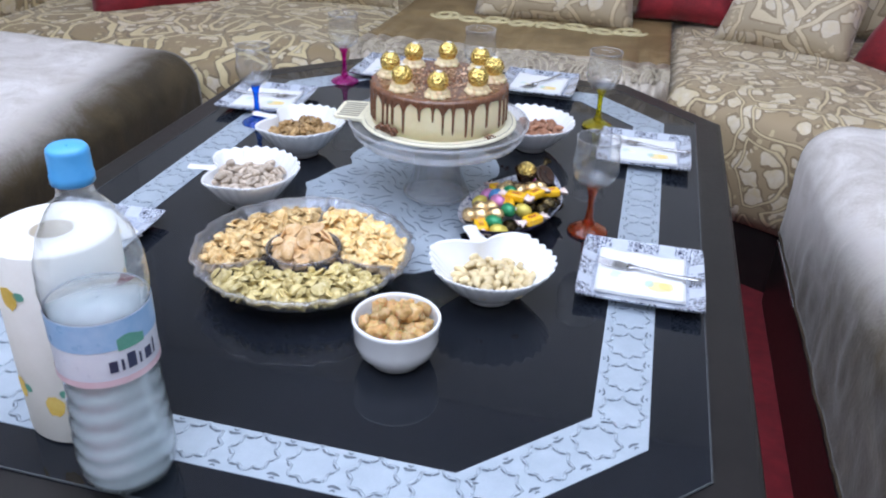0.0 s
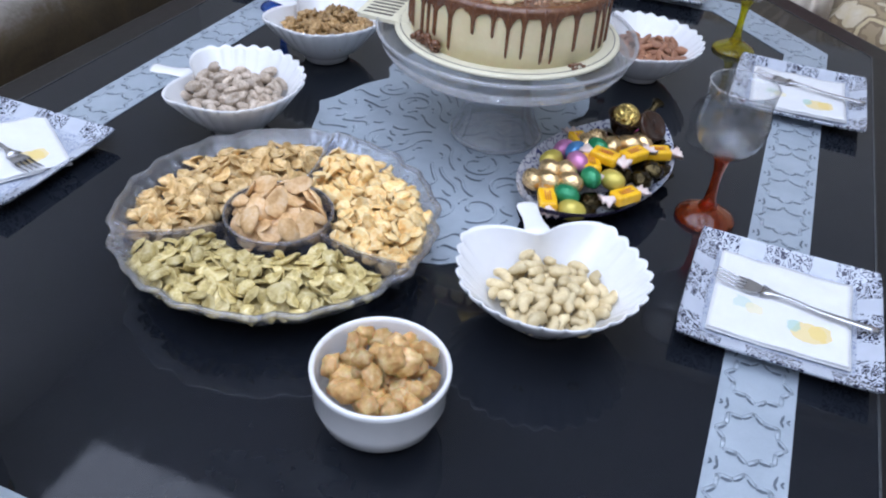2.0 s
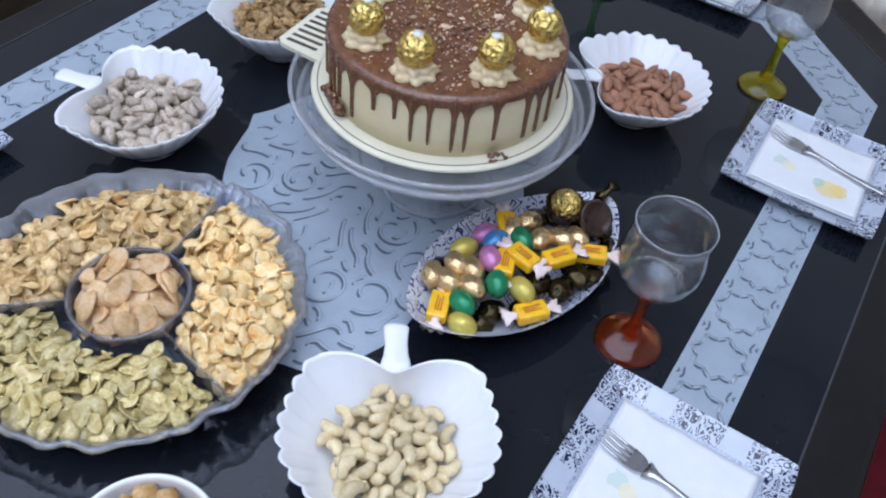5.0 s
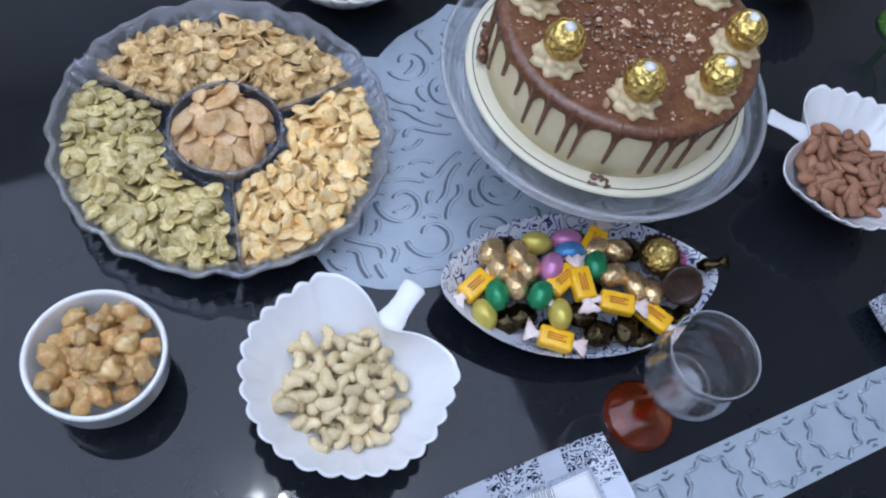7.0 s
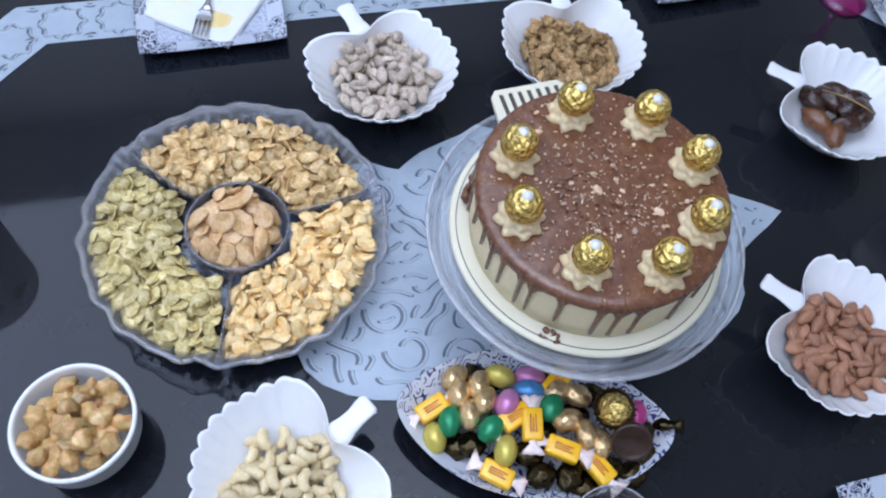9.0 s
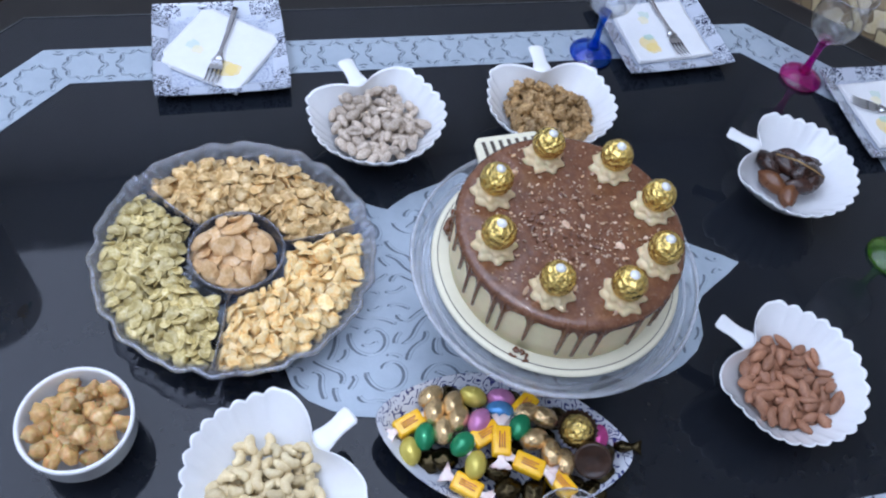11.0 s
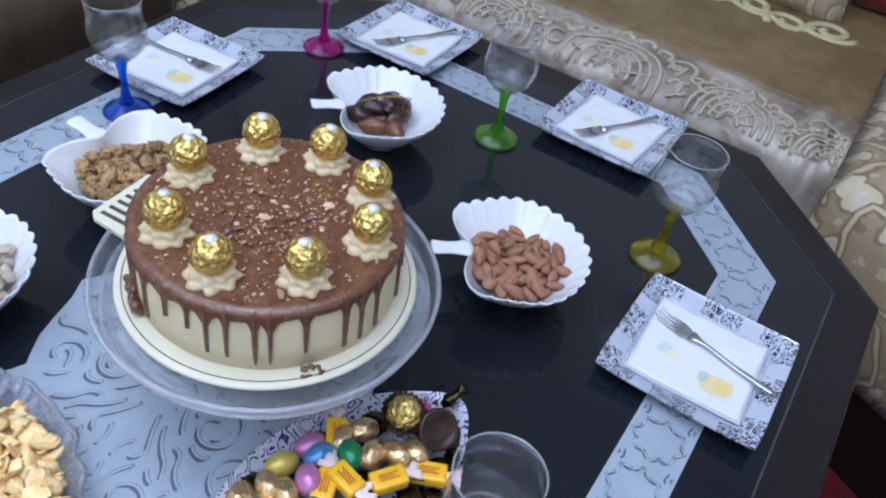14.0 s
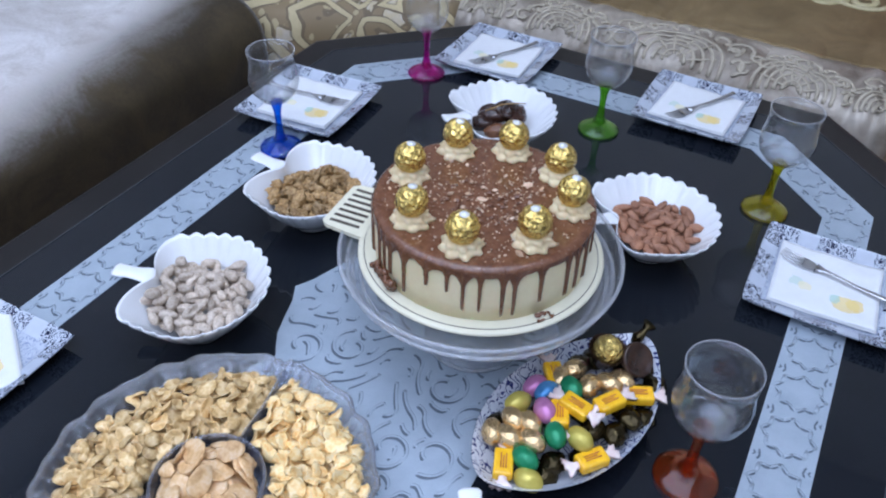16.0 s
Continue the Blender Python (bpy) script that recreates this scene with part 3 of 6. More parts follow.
table = empty("coffee_table", pose(CX, CY, 0), "black lacquered octagonal coffee table with frosted silver inlay", "table")
O_FRAME, O_GLASS = octagon(0.56, 0.803, 0.222), octagon(0.504, 0.738, 0.183)
O_OUT, O_IN = octagon(0.4365, 0.680, 0.155), octagon(0.3725, 0.617, 0.128)


def ring_between(outer, inner, levels_out, levels_in):
    """A frame between two outlines: rings at given (outline share, height), outside to inside."""
    rows = [[(p[0] * s, p[1] * s, z) for p in outer] for s, z in levels_out] + [[(p[0] * s, p[1] * s, z) for p in inner] for s, z in levels_in]
    return grid(rows)


part("frame", ring_between(O_FRAME, O_GLASS, [(0.985, 0.40), (1.0, 0.425), (1.0, 0.485), (0.994, 0.4935), (0.985, 0.4955)], [(1.0, 0.4965), (1.0, 0.45)]), DARK_WOOD, table, smooth=False)
part("glass_top", slab(O_GLASS, 0.47, 0.4985, 0.0015), BLACK_GLASS, table, "black glass panel", False)
part("glass_bevel", ring_between([(p[0] * 0.9995, p[1] * 0.9995) for p in O_GLASS], octagon(0.5015, 0.7355, 0.1815), [(1, 0.4970), (1, 0.4992)], [(1, 0.4992)]), GLASS_RIM, table, "pale ground edge of the glass", False)
part("apron", ring_between(octagon(0.50, 0.74, 0.19), octagon(0.46, 0.70, 0.18), [(1, 0.30), (1, 0.40)], [(1, 0.40), (1, 0.30)]), DARK_WOOD, table, smooth=False)
for sx in (-1, 1):
    for sy in (-1, 1):
        prof = [(0.001, 0.012), (0.035, 0.012), (0.04, 0.03), (0.028, 0.06), (0.036, 0.16), (0.045, 0.24), (0.04, 0.31), (0.001, 0.31)]
        leg = part("leg", lathe(prof, 20), DARK_WOOD, table)
        leg.location = (sx * 0.36, sy * 0.55, 0)


def shade_stroke(bm, pts, width, thin=0.35):
    """A flat dark stroke with tapered ends that paints a relief edge's shade, wider across the table than along it."""
    fine = []
    for p, q in zip(pts, pts[1:]):
        fine += [p, ((p[0] + q[0]) / 2, (p[1] + q[1]) / 2)]
    fine.append(pts[-1])
    n = len(fine)
    left, right = [], []
    for i, p in enumerate(fine):
        d = (Vector(fine[min(n - 1, i + 1)]) - Vector(fine[max(0, i - 1)])).normalized()
        # strokes along x are widest: those edges show the most shade
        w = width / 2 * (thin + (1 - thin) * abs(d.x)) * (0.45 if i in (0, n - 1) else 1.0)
        left.append(bm.verts.new((p[0] - d.y * w, p[1] + d.x * w, TOP + 0.0002)))
        right.append(bm.verts.new((p[0] + d.y * w, p[1] - d.x * w, TOP + 0.0002)))
    for i in range(n - 1):
        bm.faces.new((left[i], right[i], right[i + 1], left[i + 1]))


def star_cell(bm, raised, a, d, n, size, half):
    """Broken outline of an eight-pointed star with ticks at the strip's edges, at a, along d with normal n."""
    def at(u, v):
        return (a[0] + d.x * u + n.x * v, a[1] + d.y * u + n.y * v)
    ring = [(size * (0.77 if k % 2 else 1.0) * math.cos(math.pi * k / 8), size * (0.77 if k % 2 else 1.0) * math.sin(math.pi * k / 8)) for k in range(16)]
    for k in range(0, 16, 2):
        tip, u, v = ring[k], ring[k - 1], ring[(k + 1) % 16]
        if k % 8 == 4:
            tip = (0.0, math.copysign(half - 0.0035, tip[1]))
        near = lambda p, q, f: (p[0] + f * (q[0] - p[0]), p[1] + f * (q[1] - p[1]))
        shade_stroke(bm, [at(*near(tip, u, 0.96)), at(*near(tip, u, 0.22))], 0.0042, 0.42)
        shade_stroke(bm, [at(*near(tip, v, 0.22)), at(*near(tip, v, 0.96))], 0.0042, 0.42)
    for k in range(16):
        p, q = at(*ring[k]), at(*ring[(k + 1) % 16])
        tube(raised, [(p[0], p[1] + 0.0026, TOP - 0.0002), (q[0], q[1] + 0.0026, TOP - 0.0002)], 0.0019, 6, 0.35)
    for s in (-1, 1):
        shade_stroke(bm, [at(0.026, s * 0.0235), at(0.031, s * 0.0215), at(0.040, s * 0.0235)], 0.0040, 0.5)
        shade_stroke(bm, [at(0.030, s * 0.0285), at(0.033, s * 0.0265), at(0.036, s * 0.0285)], 0.0024, 0.8)


for k in range(8):
    a, b, c, d = (Vector(o[i]) for o, i in ((O_OUT, k), (O_OUT, (k + 1) % 8), (O_IN, (k + 1) % 8), (O_IN, k)))
    bm = bmesh.new()
    lo, hi = [bm.verts.new((*p, 0.4986)) for p in (a, b, c, d)], [bm.verts.new((*p, 0.4998)) for p in (a, b, c, d)]
    bm.faces.new(hi)
    for i in range(4):
        bm.faces.new((lo[i], lo[(i + 1) % 4], hi[(i + 1) % 4], hi[i]))
    bmesh.ops.recalc_face_normals(bm, faces=bm.faces)
    strip = part("inlay_strip", bm, FROSTED, table, "frosted silver inlay with star pattern", False)
    m0, m1 = (a + d) / 2, (b + c) / 2
    along = (m1 - m0).normalized()
    raised = bmesh.new()
    cells = max(2, round((m1 - m0).length / 0.066))
    bm = bmesh.new()
    for i in range(cells):
        star_cell(bm, raised, m0 + (m1 - m0) * (i + 0.5) / cells, along, Vector((-along.y, along.x)), 0.0285, 0.031)
    tagged(part("star_relief", raised, FROSTED, strip, "raised star ornament"), kind="stuff")
    tagged(part("star_outline", bm, SHADE_LINE, strip, "star outlines, edge shade painted as dark strokes", False), kind="stuff")

# medallion under the cake, mirrored four ways from one quarter
quarter = [(0.178, 0.0), (0.166, 0.022), (0.157, 0.05), (0.148, 0.075), (0.136, 0.094), (0.128, 0.105), (0.133, 0.118), (0.142, 0.134), (0.143, 0.155), (0.138, 0.18), (0.128, 0.205), (0.113, 0.228), (0.094, 0.243), (0.074, 0.248), (0.056, 0.251), (0.042, 0.262), (0.028, 0.285), (0.014, 0.31), (0.0, 0.33)]
medal = quarter + [(-x, y) for x, y in quarter[-2::-1]] + [(-x, -y) for x, y in quarter[1:]] + [(x, -y) for x, y in quarter[-2:0:-1]]
medallion = part("medallion", slab(medal, 0.4986, 0.4998), FROSTED, table, "frosted silver medallion with scroll pattern", False)
bm = bmesh.new()


def spiral(cx, cy, r0, r1, a0, a1, n=14):
    return [(cx + (r0 + (r1 - r0) * i / n) * math.cos(radians(a0 + (a1 - a0) * i / n)), cy + (r0 + (r1 - r0) * i / n) * math.sin(radians(a0 + (a1 - a0) * i / n))) for i in range(n + 1)]


scroll_rng = random.Random(2)


def in_medal(x, y):
    """Whether a point of the first quarter lies well inside the medallion."""
    w = np.interp(y, [p[1] for p in quarter], [p[0] for p in quarter])
    return x < w - 0.007 and y < 0.315


relief = bmesh.new()
taken = []


def stroke(pts, clear_by, width):
    """Paints one shade stroke beside its raised bar in all four quarters, unless it would run into another."""
    if not all(in_medal(*p) and p[0] > 0.005 and p[1] > 0.005 for p in pts):
        return
    if any((p[0] - q[0]) ** 2 + (p[1] - q[1]) ** 2 < clear_by ** 2 for p in pts for q in taken):
        return
    taken.extend(pts)
    for sx in (-1, 1):
        for sy in (-1, 1):
            shade_stroke(bm, [(sx * x, sy * y) for x, y in pts], width, 0.42)
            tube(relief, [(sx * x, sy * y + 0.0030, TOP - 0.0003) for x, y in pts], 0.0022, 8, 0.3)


def bent(cx, cy, turn, long, curve, hook):
    """A line that swings one way and then hooks back at its end."""
    pts, a = [(cx, cy)], radians(turn)
    n = 12
    for i in range(n):
        a += curve / n + (hook / 4 if i > n - 5 else 0.0)
        pts.append((pts[-1][0] + long / n * math.cos(a), pts[-1][1] + long / n * math.sin(a)))
    return pts


for tries, clear_by in ((60, 0.0105), (900, 0.0085), (2200, 0.0075)):
    for _ in range(tries):
        cx, cy, turn = scroll_rng.uniform(0, 0.17), scroll_rng.uniform(0, 0.31), scroll_rng.uniform(0, 360)
        way = scroll_rng.choice((-1, 1))
        if tries == 60:
            stroke(spiral(cx, cy, 0.026, 0.009, turn, turn + way * 330, 22), clear_by, 0.0040)
        elif tries == 900:
            stroke(bent(cx, cy, turn, scroll_rng.uniform(0.035, 0.065), way * scroll_rng.uniform(0.3, 1.5), -way * scroll_rng.uniform(0.6, 2.2)), clear_by, 0.0040)
        else:
            stroke(bent(cx, cy, turn, scroll_rng.uniform(0.014, 0.026), way * scroll_rng.uniform(0.2, 1.6), way * scroll_rng.uniform(0.0, 1.4)), clear_by, 0.0036)
tagged(part("scroll_relief", relief, FROSTED, medallion, "raised scroll ornament"), kind="stuff")
tagged(part("scroll_carving", bm, SHADE_LINE, medallion, "scrolls, edge shade painted as dark strokes", False), kind="stuff")

# ---- cake on its stand ----
KX, KY = -0.038, 1.338
stand = empty("cake_stand", pose(KX, KY, TOP) @ Matrix.Diagonal((0.985, 0.985, 1.118, 1)), "clear pressed glass footed cake stand", "cake stand")
part("plate", lathe([(0.001, 0.112), (0.12, 0.112), (0.130, 0.108), (0.136, 0.1095), (0.142, 0.106), (0.148, 0.111), (0.1515, 0.121), (0.149, 0.123), (0.144, 0.116), (0.137, 0.1165), (0.12, 0.119), (0.001, 0.119)], 96), STAND_GLASS, stand)
part("ridge", lathe([(0.104, 0.1118), (0.108, 0.097), (0.116, 0.0985), (0.122, 0.0945), (0.130, 0.0975), (0.137, 0.0955), (0.142, 0.1005), (0.1425, 0.1055)], 96), STAND_GLASS, stand, "moulded glass ridge under the plate")
for rr, zz in ((0.152, 0.1215), (0.1445, 0.1060), (0.1385, 0.0985), (0.1300, 0.0960)):
    part("rim_ring", lathe([(rr + 0.0022 * math.cos(2 * math.pi * k / 8), zz + 0.0022 * math.sin(2 * math.pi * k / 8)) for k in range(9)], 96), STAND_EDGE, stand, "bright moulded glass ring")
def flutes(a, r, z):
    return 1 + 0.012 * math.cos(22 * a)


part("foot", lathe([(0.040, 0.1118), (0.0395, 0.098), (0.0375, 0.080), (0.0380, 0.058), (0.0420, 0.036), (0.0490, 0.018), (0.0550, 0.008), (0.0580, 0.003), (0.0570, 0.0), (0.050, 0.001), (0.0445, 0.013), (0.0385, 0.034), (0.0350, 0.060), (0.0345, 0.080), (0.037, 0.1115)], 132, flutes), FOOT_GLASS, stand, "fluted clear glass foot")
for rr, zz, thick_ in ((0.0570, 0.0028, 0.0022), (0.0400, 0.0960, 0.0016)):
    part("foot_ring", lathe([(rr + thick_ * math.cos(2 * math.pi * k / 8), zz + thick_ * math.sin(2 * math.pi * k / 8)) for k in range(9)], 96), STAND_EDGE, stand, "bright moulded glass ring")

board = empty("cake_board", pose(KX, KY, TOP + 0.1335), "cream cake board with a striped pull tab", "cake board")
part("disc", lathe([(0.001, 0), (0.1285, 0), (0.130, 0.002), (0.1285, 0.004), (0.125, 0.0045), (0.001, 0.0045)], 96), BOARD, board)
part("border_line", lathe([(0.1230, 0.0044), (0.1230, 0.0049), (0.1238, 0.0049), (0.1238, 0.0044)], 96), BOARD_LINE, board, "thin dark border line")
tab_way = Vector((-0.997, -0.075))
side_way = Vector((-0.075, 0.997))
corners = [tab_way * 0.105 + side_way * 0.045, tab_way * 0.166 + side_way * 0.040, tab_way * 0.173 + side_way * 0.034, tab_way * 0.173 - side_way * 0.034, tab_way * 0.166 - side_way * 0.040, tab_way * 0.105 - side_way * 0.045]
tab = part("tab", slab([tuple(v) for v in corners], 0.0003, 0.0049), BOARD, board, smooth=False)
bm = bmesh.new()
for i in range(7):
    o = -0.030 + i * 0.010
    ribbon(bm, [tuple(tab_way * 0.130 + side_way * o), tuple(tab_way * 0.166 + side_way * o)], 0.0042, 0.0045, 0.0053)
part("stripes", bm, BOARD_LINE, tab, "dark printed stripes", False)

CAKE_R, CAKE_H = 0.1115, 0.0625
CAKE_Z = TOP + 0.138
cake = empty("cake", pose(KX, KY, CAKE_Z), "round cream cake with chocolate drip icing", "cake")
part("sponge", lathe([(0.001, 0.0), (CAKE_R, 0.0), (CAKE_R + 0.0006, 0.02), (CAKE_R, CAKE_H - 0.006), (CAKE_R - 0.004, CAKE_H - 0.001), (0.001, CAKE_H - 0.001)], 120, lambda a, r, z: 1 + 0.004 * noise.noise((3 * math.cos(a), 3 * math.sin(a), 40 * z))), CREAM, cake)
rng = random.Random(5)
N = 900
length = [0.009 + 0.004 * noise.noise((4 * math.cos(2 * math.pi * i / N), 4 * math.sin(2 * math.pi * i / N), 1.0)) for i in range(N)]
thick = [0.0014] * N
a = 0.0
while a < 2 * math.pi - 0.06:
    deep, wide, fan = rng.choice((0.034, 0.050, 0.054, 0.057, 0.059, 0.060)), rng.uniform(0.0015, 0.0021), rng.choice((3, 4, 6, 9))
    for i in range(N):
        s = abs((2 * math.pi * i / N - a + math.pi) % (2 * math.pi) - math.pi) * CAKE_R
        neck = wide * 1.0
        if s < neck:
            length[i] = max(length[i], deep * (1 - 0.10 * (s / neck) ** 4) - 0.0012 * (s / neck) ** 2)
            thick[i] = max(thick[i], 0.0024 * math.sqrt(max(0.0, 1 - (s / neck) ** 2)) + 0.0006)
        elif s < neck * fan:
            length[i] = max(length[i], 0.010 + 0.30 * (deep - 0.010) * (1 - (s - neck) / ((fan - 1) * neck)) ** 2.2)
    a += rng.choice((0.10, 0.14, 0.19, 0.24, 0.30, 0.36))
rows = []
for f in (0.2, 0.5, 0.8, 0.95):
    rows.append([((CAKE_R - 0.002) * f * math.cos(2 * math.pi * i / N), (CAKE_R - 0.002) * f * math.sin(2 * math.pi * i / N), CAKE_H + 0.0022 + 0.0006 * noise.noise((f * 9 * math.cos(2 * math.pi * i / N), f * 9 * math.sin(2 * math.pi * i / N), 0))) for i in range(N)])
for k in range(13):
    u = k / 12
    row = []
    for i in range(N):
        d = u * length[i]
        t = thick[i] * (0.75 + 0.25 * u) if u < 0.93 else 0.0
        r = CAKE_R + t + (0.0006 if u < 0.93 else 0.0) - (0.004 * (1 - min(1.0, d / 0.004)) ** 2)
        z = CAKE_H + 0.0018 - d - (0.0 if k else -0.0003)
        row.append((r * math.cos(2 * math.pi * i / N), r * math.sin(2 * math.pi * i / N), z))
    rows.append(row)
part("icing", grid(rows, True, True), CHOCOLATE, cake, "glossy milk chocolate icing with drips")
bm = bmesh.new()
for i in range(640):
    r, th = 0.103 * math.sqrt(rng.random()), rng.uniform(0, 2 * math.pi)
    if i % 3 == 0:
        r *= 0.6
    s = rng.uniform(0.0005, 0.0014) * (2.6 if i % 16 == 0 else 1)
    t = bmesh.ops.create_icosphere(bm, subdivisions=1, radius=s)
    bmesh.ops.scale(bm, vec=(rng.uniform(0.7, 2.2), rng.uniform(0.5, 1.3), rng.uniform(0.4, 0.9)), verts=t["verts"])
    bmesh.ops.rotate(bm, matrix=Matrix.Rotation(rng.uniform(0, 3.1), 3, (rng.uniform(-0.4, 0.4), rng.uniform(-0.4, 0.4), 1)), verts=t["verts"])
    bmesh.ops.translate(bm, vec=(r * math.cos(th), r * math.sin(th), CAKE_H + 0.0034), verts=t["verts"])
tagged(part("nut_crumb_topping", bm, NUT_CRUMB, cake, "chopped hazelnut crumbs", False), kind="stuff")
bm = bmesh.new()
for i in range(30):
    th, r = rng.uniform(math.radians(222), math.radians(249)), CAKE_R + rng.uniform(0.001, 0.007)
    t = bmesh.ops.create_icosphere(bm, subdivisions=1, radius=rng.uniform(0.0028, 0.0058))
    bmesh.ops.translate(bm, vec=(r * math.cos(th), r * math.sin(th), rng.uniform(0.001, 0.014)), verts=t["verts"])
tagged(part("chocolate_spill", bm, CHOCOLATE, cake, "chocolate run together at the foot"), kind="stuff")

bm = bmesh.new()
for i in range(46):
    on_top = i < 36
    r, th = (0.045 * math.sqrt(rng.random()), rng.uniform(0, 2 * math.pi)) if on_top else (rng.uniform(0.114, 0.124), radians(rng.uniform(-40, -29)))
    t = bmesh.ops.create_icosphere(bm, subdivisions=1, radius=rng.uniform(0.0016, 0.0032))
    bmesh.ops.scale(bm, vec=(rng.uniform(0.8, 1.9), rng.uniform(0.6, 1.1), 0.6), verts=t["verts"])
    bmesh.ops.rotate(bm, matrix=Matrix.Rotation(rng.uniform(0, 3.1), 3, (0.3, rng.uniform(-0.4, 0.4), 1)), verts=t["verts"])
    bmesh.ops.translate(bm, vec=(r * math.cos(th), r * math.sin(th), CAKE_H + 0.0040 if on_top else 0.0015), verts=t["verts"])
tagged(part("chocolate_chip_topping", bm, CHOCOLATE, cake, "broken chocolate bits", False), kind="stuff")


def rosette():
    """One piped star of cream: fluted, wound and narrowing upwards."""
    prof = [(0.001, -0.001), (0.0175, -0.001), (0.0195, 0.003), (0.0165, 0.0062), (0.0148, 0.0066), (0.0160, 0.009), (0.0135, 0.012), (0.010, 0.0125), (0.001, 0.0115)]
    bm = lathe(prof, 80, lambda a, r, z: 1 + (0.12 * math.cos(8 * a + 300 * z) + 0.12 * noise.noise((2 * math.cos(a), 2 * math.sin(a), 60 * z))) * min(1.0, r / 0.01))
    return mesh_of("rosette", bm, ROSETTE_CREAM)


ROSETTE = rosette()
bm = egg(0.0164, 0.0164, 0.0166, 28, 20)
for v in bm.verts:
    v.co *= 1 + 0.045 * (noise.noise(v.co * 260) + 0.5 * noise.noise(v.co * 520))
BALL = mesh_of("foil_ball", bm, GOLD)
STICK = mesh_of("sticker", lathe([(0.0001, 0.0172), (0.0048, 0.0163), (0.0046, 0.0158)], 16), STICKER)
for k, (bx, by) in enumerate(((-0.021, 1.256), (0.033, 1.298), (0.046, 1.362), (0.013, 1.409), (-0.047, 1.424), (-0.100, 1.397), (-0.121, 1.331), (-0.082, 1.268))):
    ros = new("rosette", ROSETTE)
    ros.parent = cake
    ros.location, ros.rotation_euler = (bx - KX, by - KY, CAKE_H + 0.001), (0, 0, k * 1.1)
    ros.scale = (1.04, 1.04, 1.05)
    ball = tagged(new("wrapped_chocolate", BALL), "gold foil wrapped chocolate ball on a cream rosette", "chocolate", "chocolates on the cake")
    ball.location, ball.rotation_euler = (bx, by, CAKE_Z + CAKE_H + 0.0255), (rng.uniform(-0.12, 0.12), rng.uniform(-0.12, 0.12), k * 2.0)
    st = new("sticker", STICK)
    st.parent = ball

# ---- crystal tray with four snacks ----
TX, TY = -0.150, 1.012
tray = empty("snack_tray", pose(TX, TY + 0.003, TOP) @ Matrix.Diagonal((0.97, 0.97, 1.05, 1)), "scalloped clear crystal divided serving tray", "tray")


def scallop(a, r, z):
    return 1 + (0.030 * abs(math.sin(9 * a)) + 0.014 * math.sin(27 * a + 1)) * max(0.0, (r - 0.12) / 0.045)


part("bowl", lathe([(0.001, 0.0065), (0.11, 0.0065), (0.125, 0.010), (0.143, 0.025), (0.153, 0.036), (0.158, 0.041), (0.157, 0.0445), (0.150, 0.041), (0.140, 0.030), (0.120, 0.014), (0.105, 0.0105), (0.001, 0.0105)], 144, scallop), CRYSTAL, tray)
part("lip", lathe([(0.1555 + 0.0028 * math.cos(2 * math.pi * k / 8), 0.0425 + 0.0028 * math.sin(2 * math.pi * k / 8)) for k in range(9)], 144, scallop), CRYSTAL_EDGE, tray, "scalloped crystal lip")
part("lower_band", lathe([(0.1385 + 0.0030 * math.cos(2 * math.pi * k / 8), 0.0225 + 0.0030 * math.sin(2 * math.pi * k / 8)) for k in range(9)], 144, scallop), CRYSTAL_EDGE, tray, "cut crystal band")
bm = bmesh.new()
for k in range(72):
    a = 2 * math.pi * (k + 0.5) / 72
    rr = 0.148 * scallop(a, 0.148, 0)
    t = bmesh.ops.create_icosphere(bm, subdivisions=1, radius=1)
    bmesh.ops.scale(bm, vec=(0.0075, 0.0034, 0.0022), verts=t["verts"])
    bmesh.ops.transform(bm, matrix=pose(rr * math.cos(a), rr * math.sin(a), 0.0315, 0, -40, math.degrees(a)), verts=t["verts"])
tagged(part("cut_facets", bm, CRYSTAL_EDGE, tray, "cut glass facets on the rim", False), kind="stuff")
for a in (radians(-12), radians(97), radians(225)):
    bm = bmesh.new()
    for off, size in ((-9, 0.008), (-4.5, 0.010), (0, 0.013), (4.5, 0.010), (9, 0.008)):
        t = bmesh.ops.create_uvsphere(bm, u_segments=10, v_segments=6, radius=1)
        bmesh.ops.scale(bm, vec=(size, 0.0055, 0.003), verts=t["verts"])
        b = a + radians(off)
        bmesh.ops.transform(bm, matrix=pose(0.150 * math.cos(b), 0.150 * math.sin(b), 0.040, 0, -38, math.degrees(b)), verts=t["verts"])
    part("palmette", bm, CRYSTAL_EDGE, tray, "moulded glass palmette on the rim")
part("foot_ring", lathe([(0.09, 0.0), (0.098, 0.0), (0.098, 0.0063), (0.09, 0.0063)], 64), CRYSTAL, tray)
part("centre_cup", lathe([(0.045, 0.0107), (0.051, 0.038), (0.054, 0.041), (0.055, 0.038), (0.050, 0.0107)], 64), DIVIDER_GLASS, tray, "round glass cup in the middle")
part("cup_rim", lathe([(0.0535 + 0.0016 * math.cos(2 * math.pi * k / 8), 0.0410 + 0.0016 * math.sin(2 * math.pi * k / 8)) for k in range(9)], 64), CRYSTAL_EDGE, tray, "bright rim of the cup")
DIVIDE = (radians(-12), radians(97), radians(225))
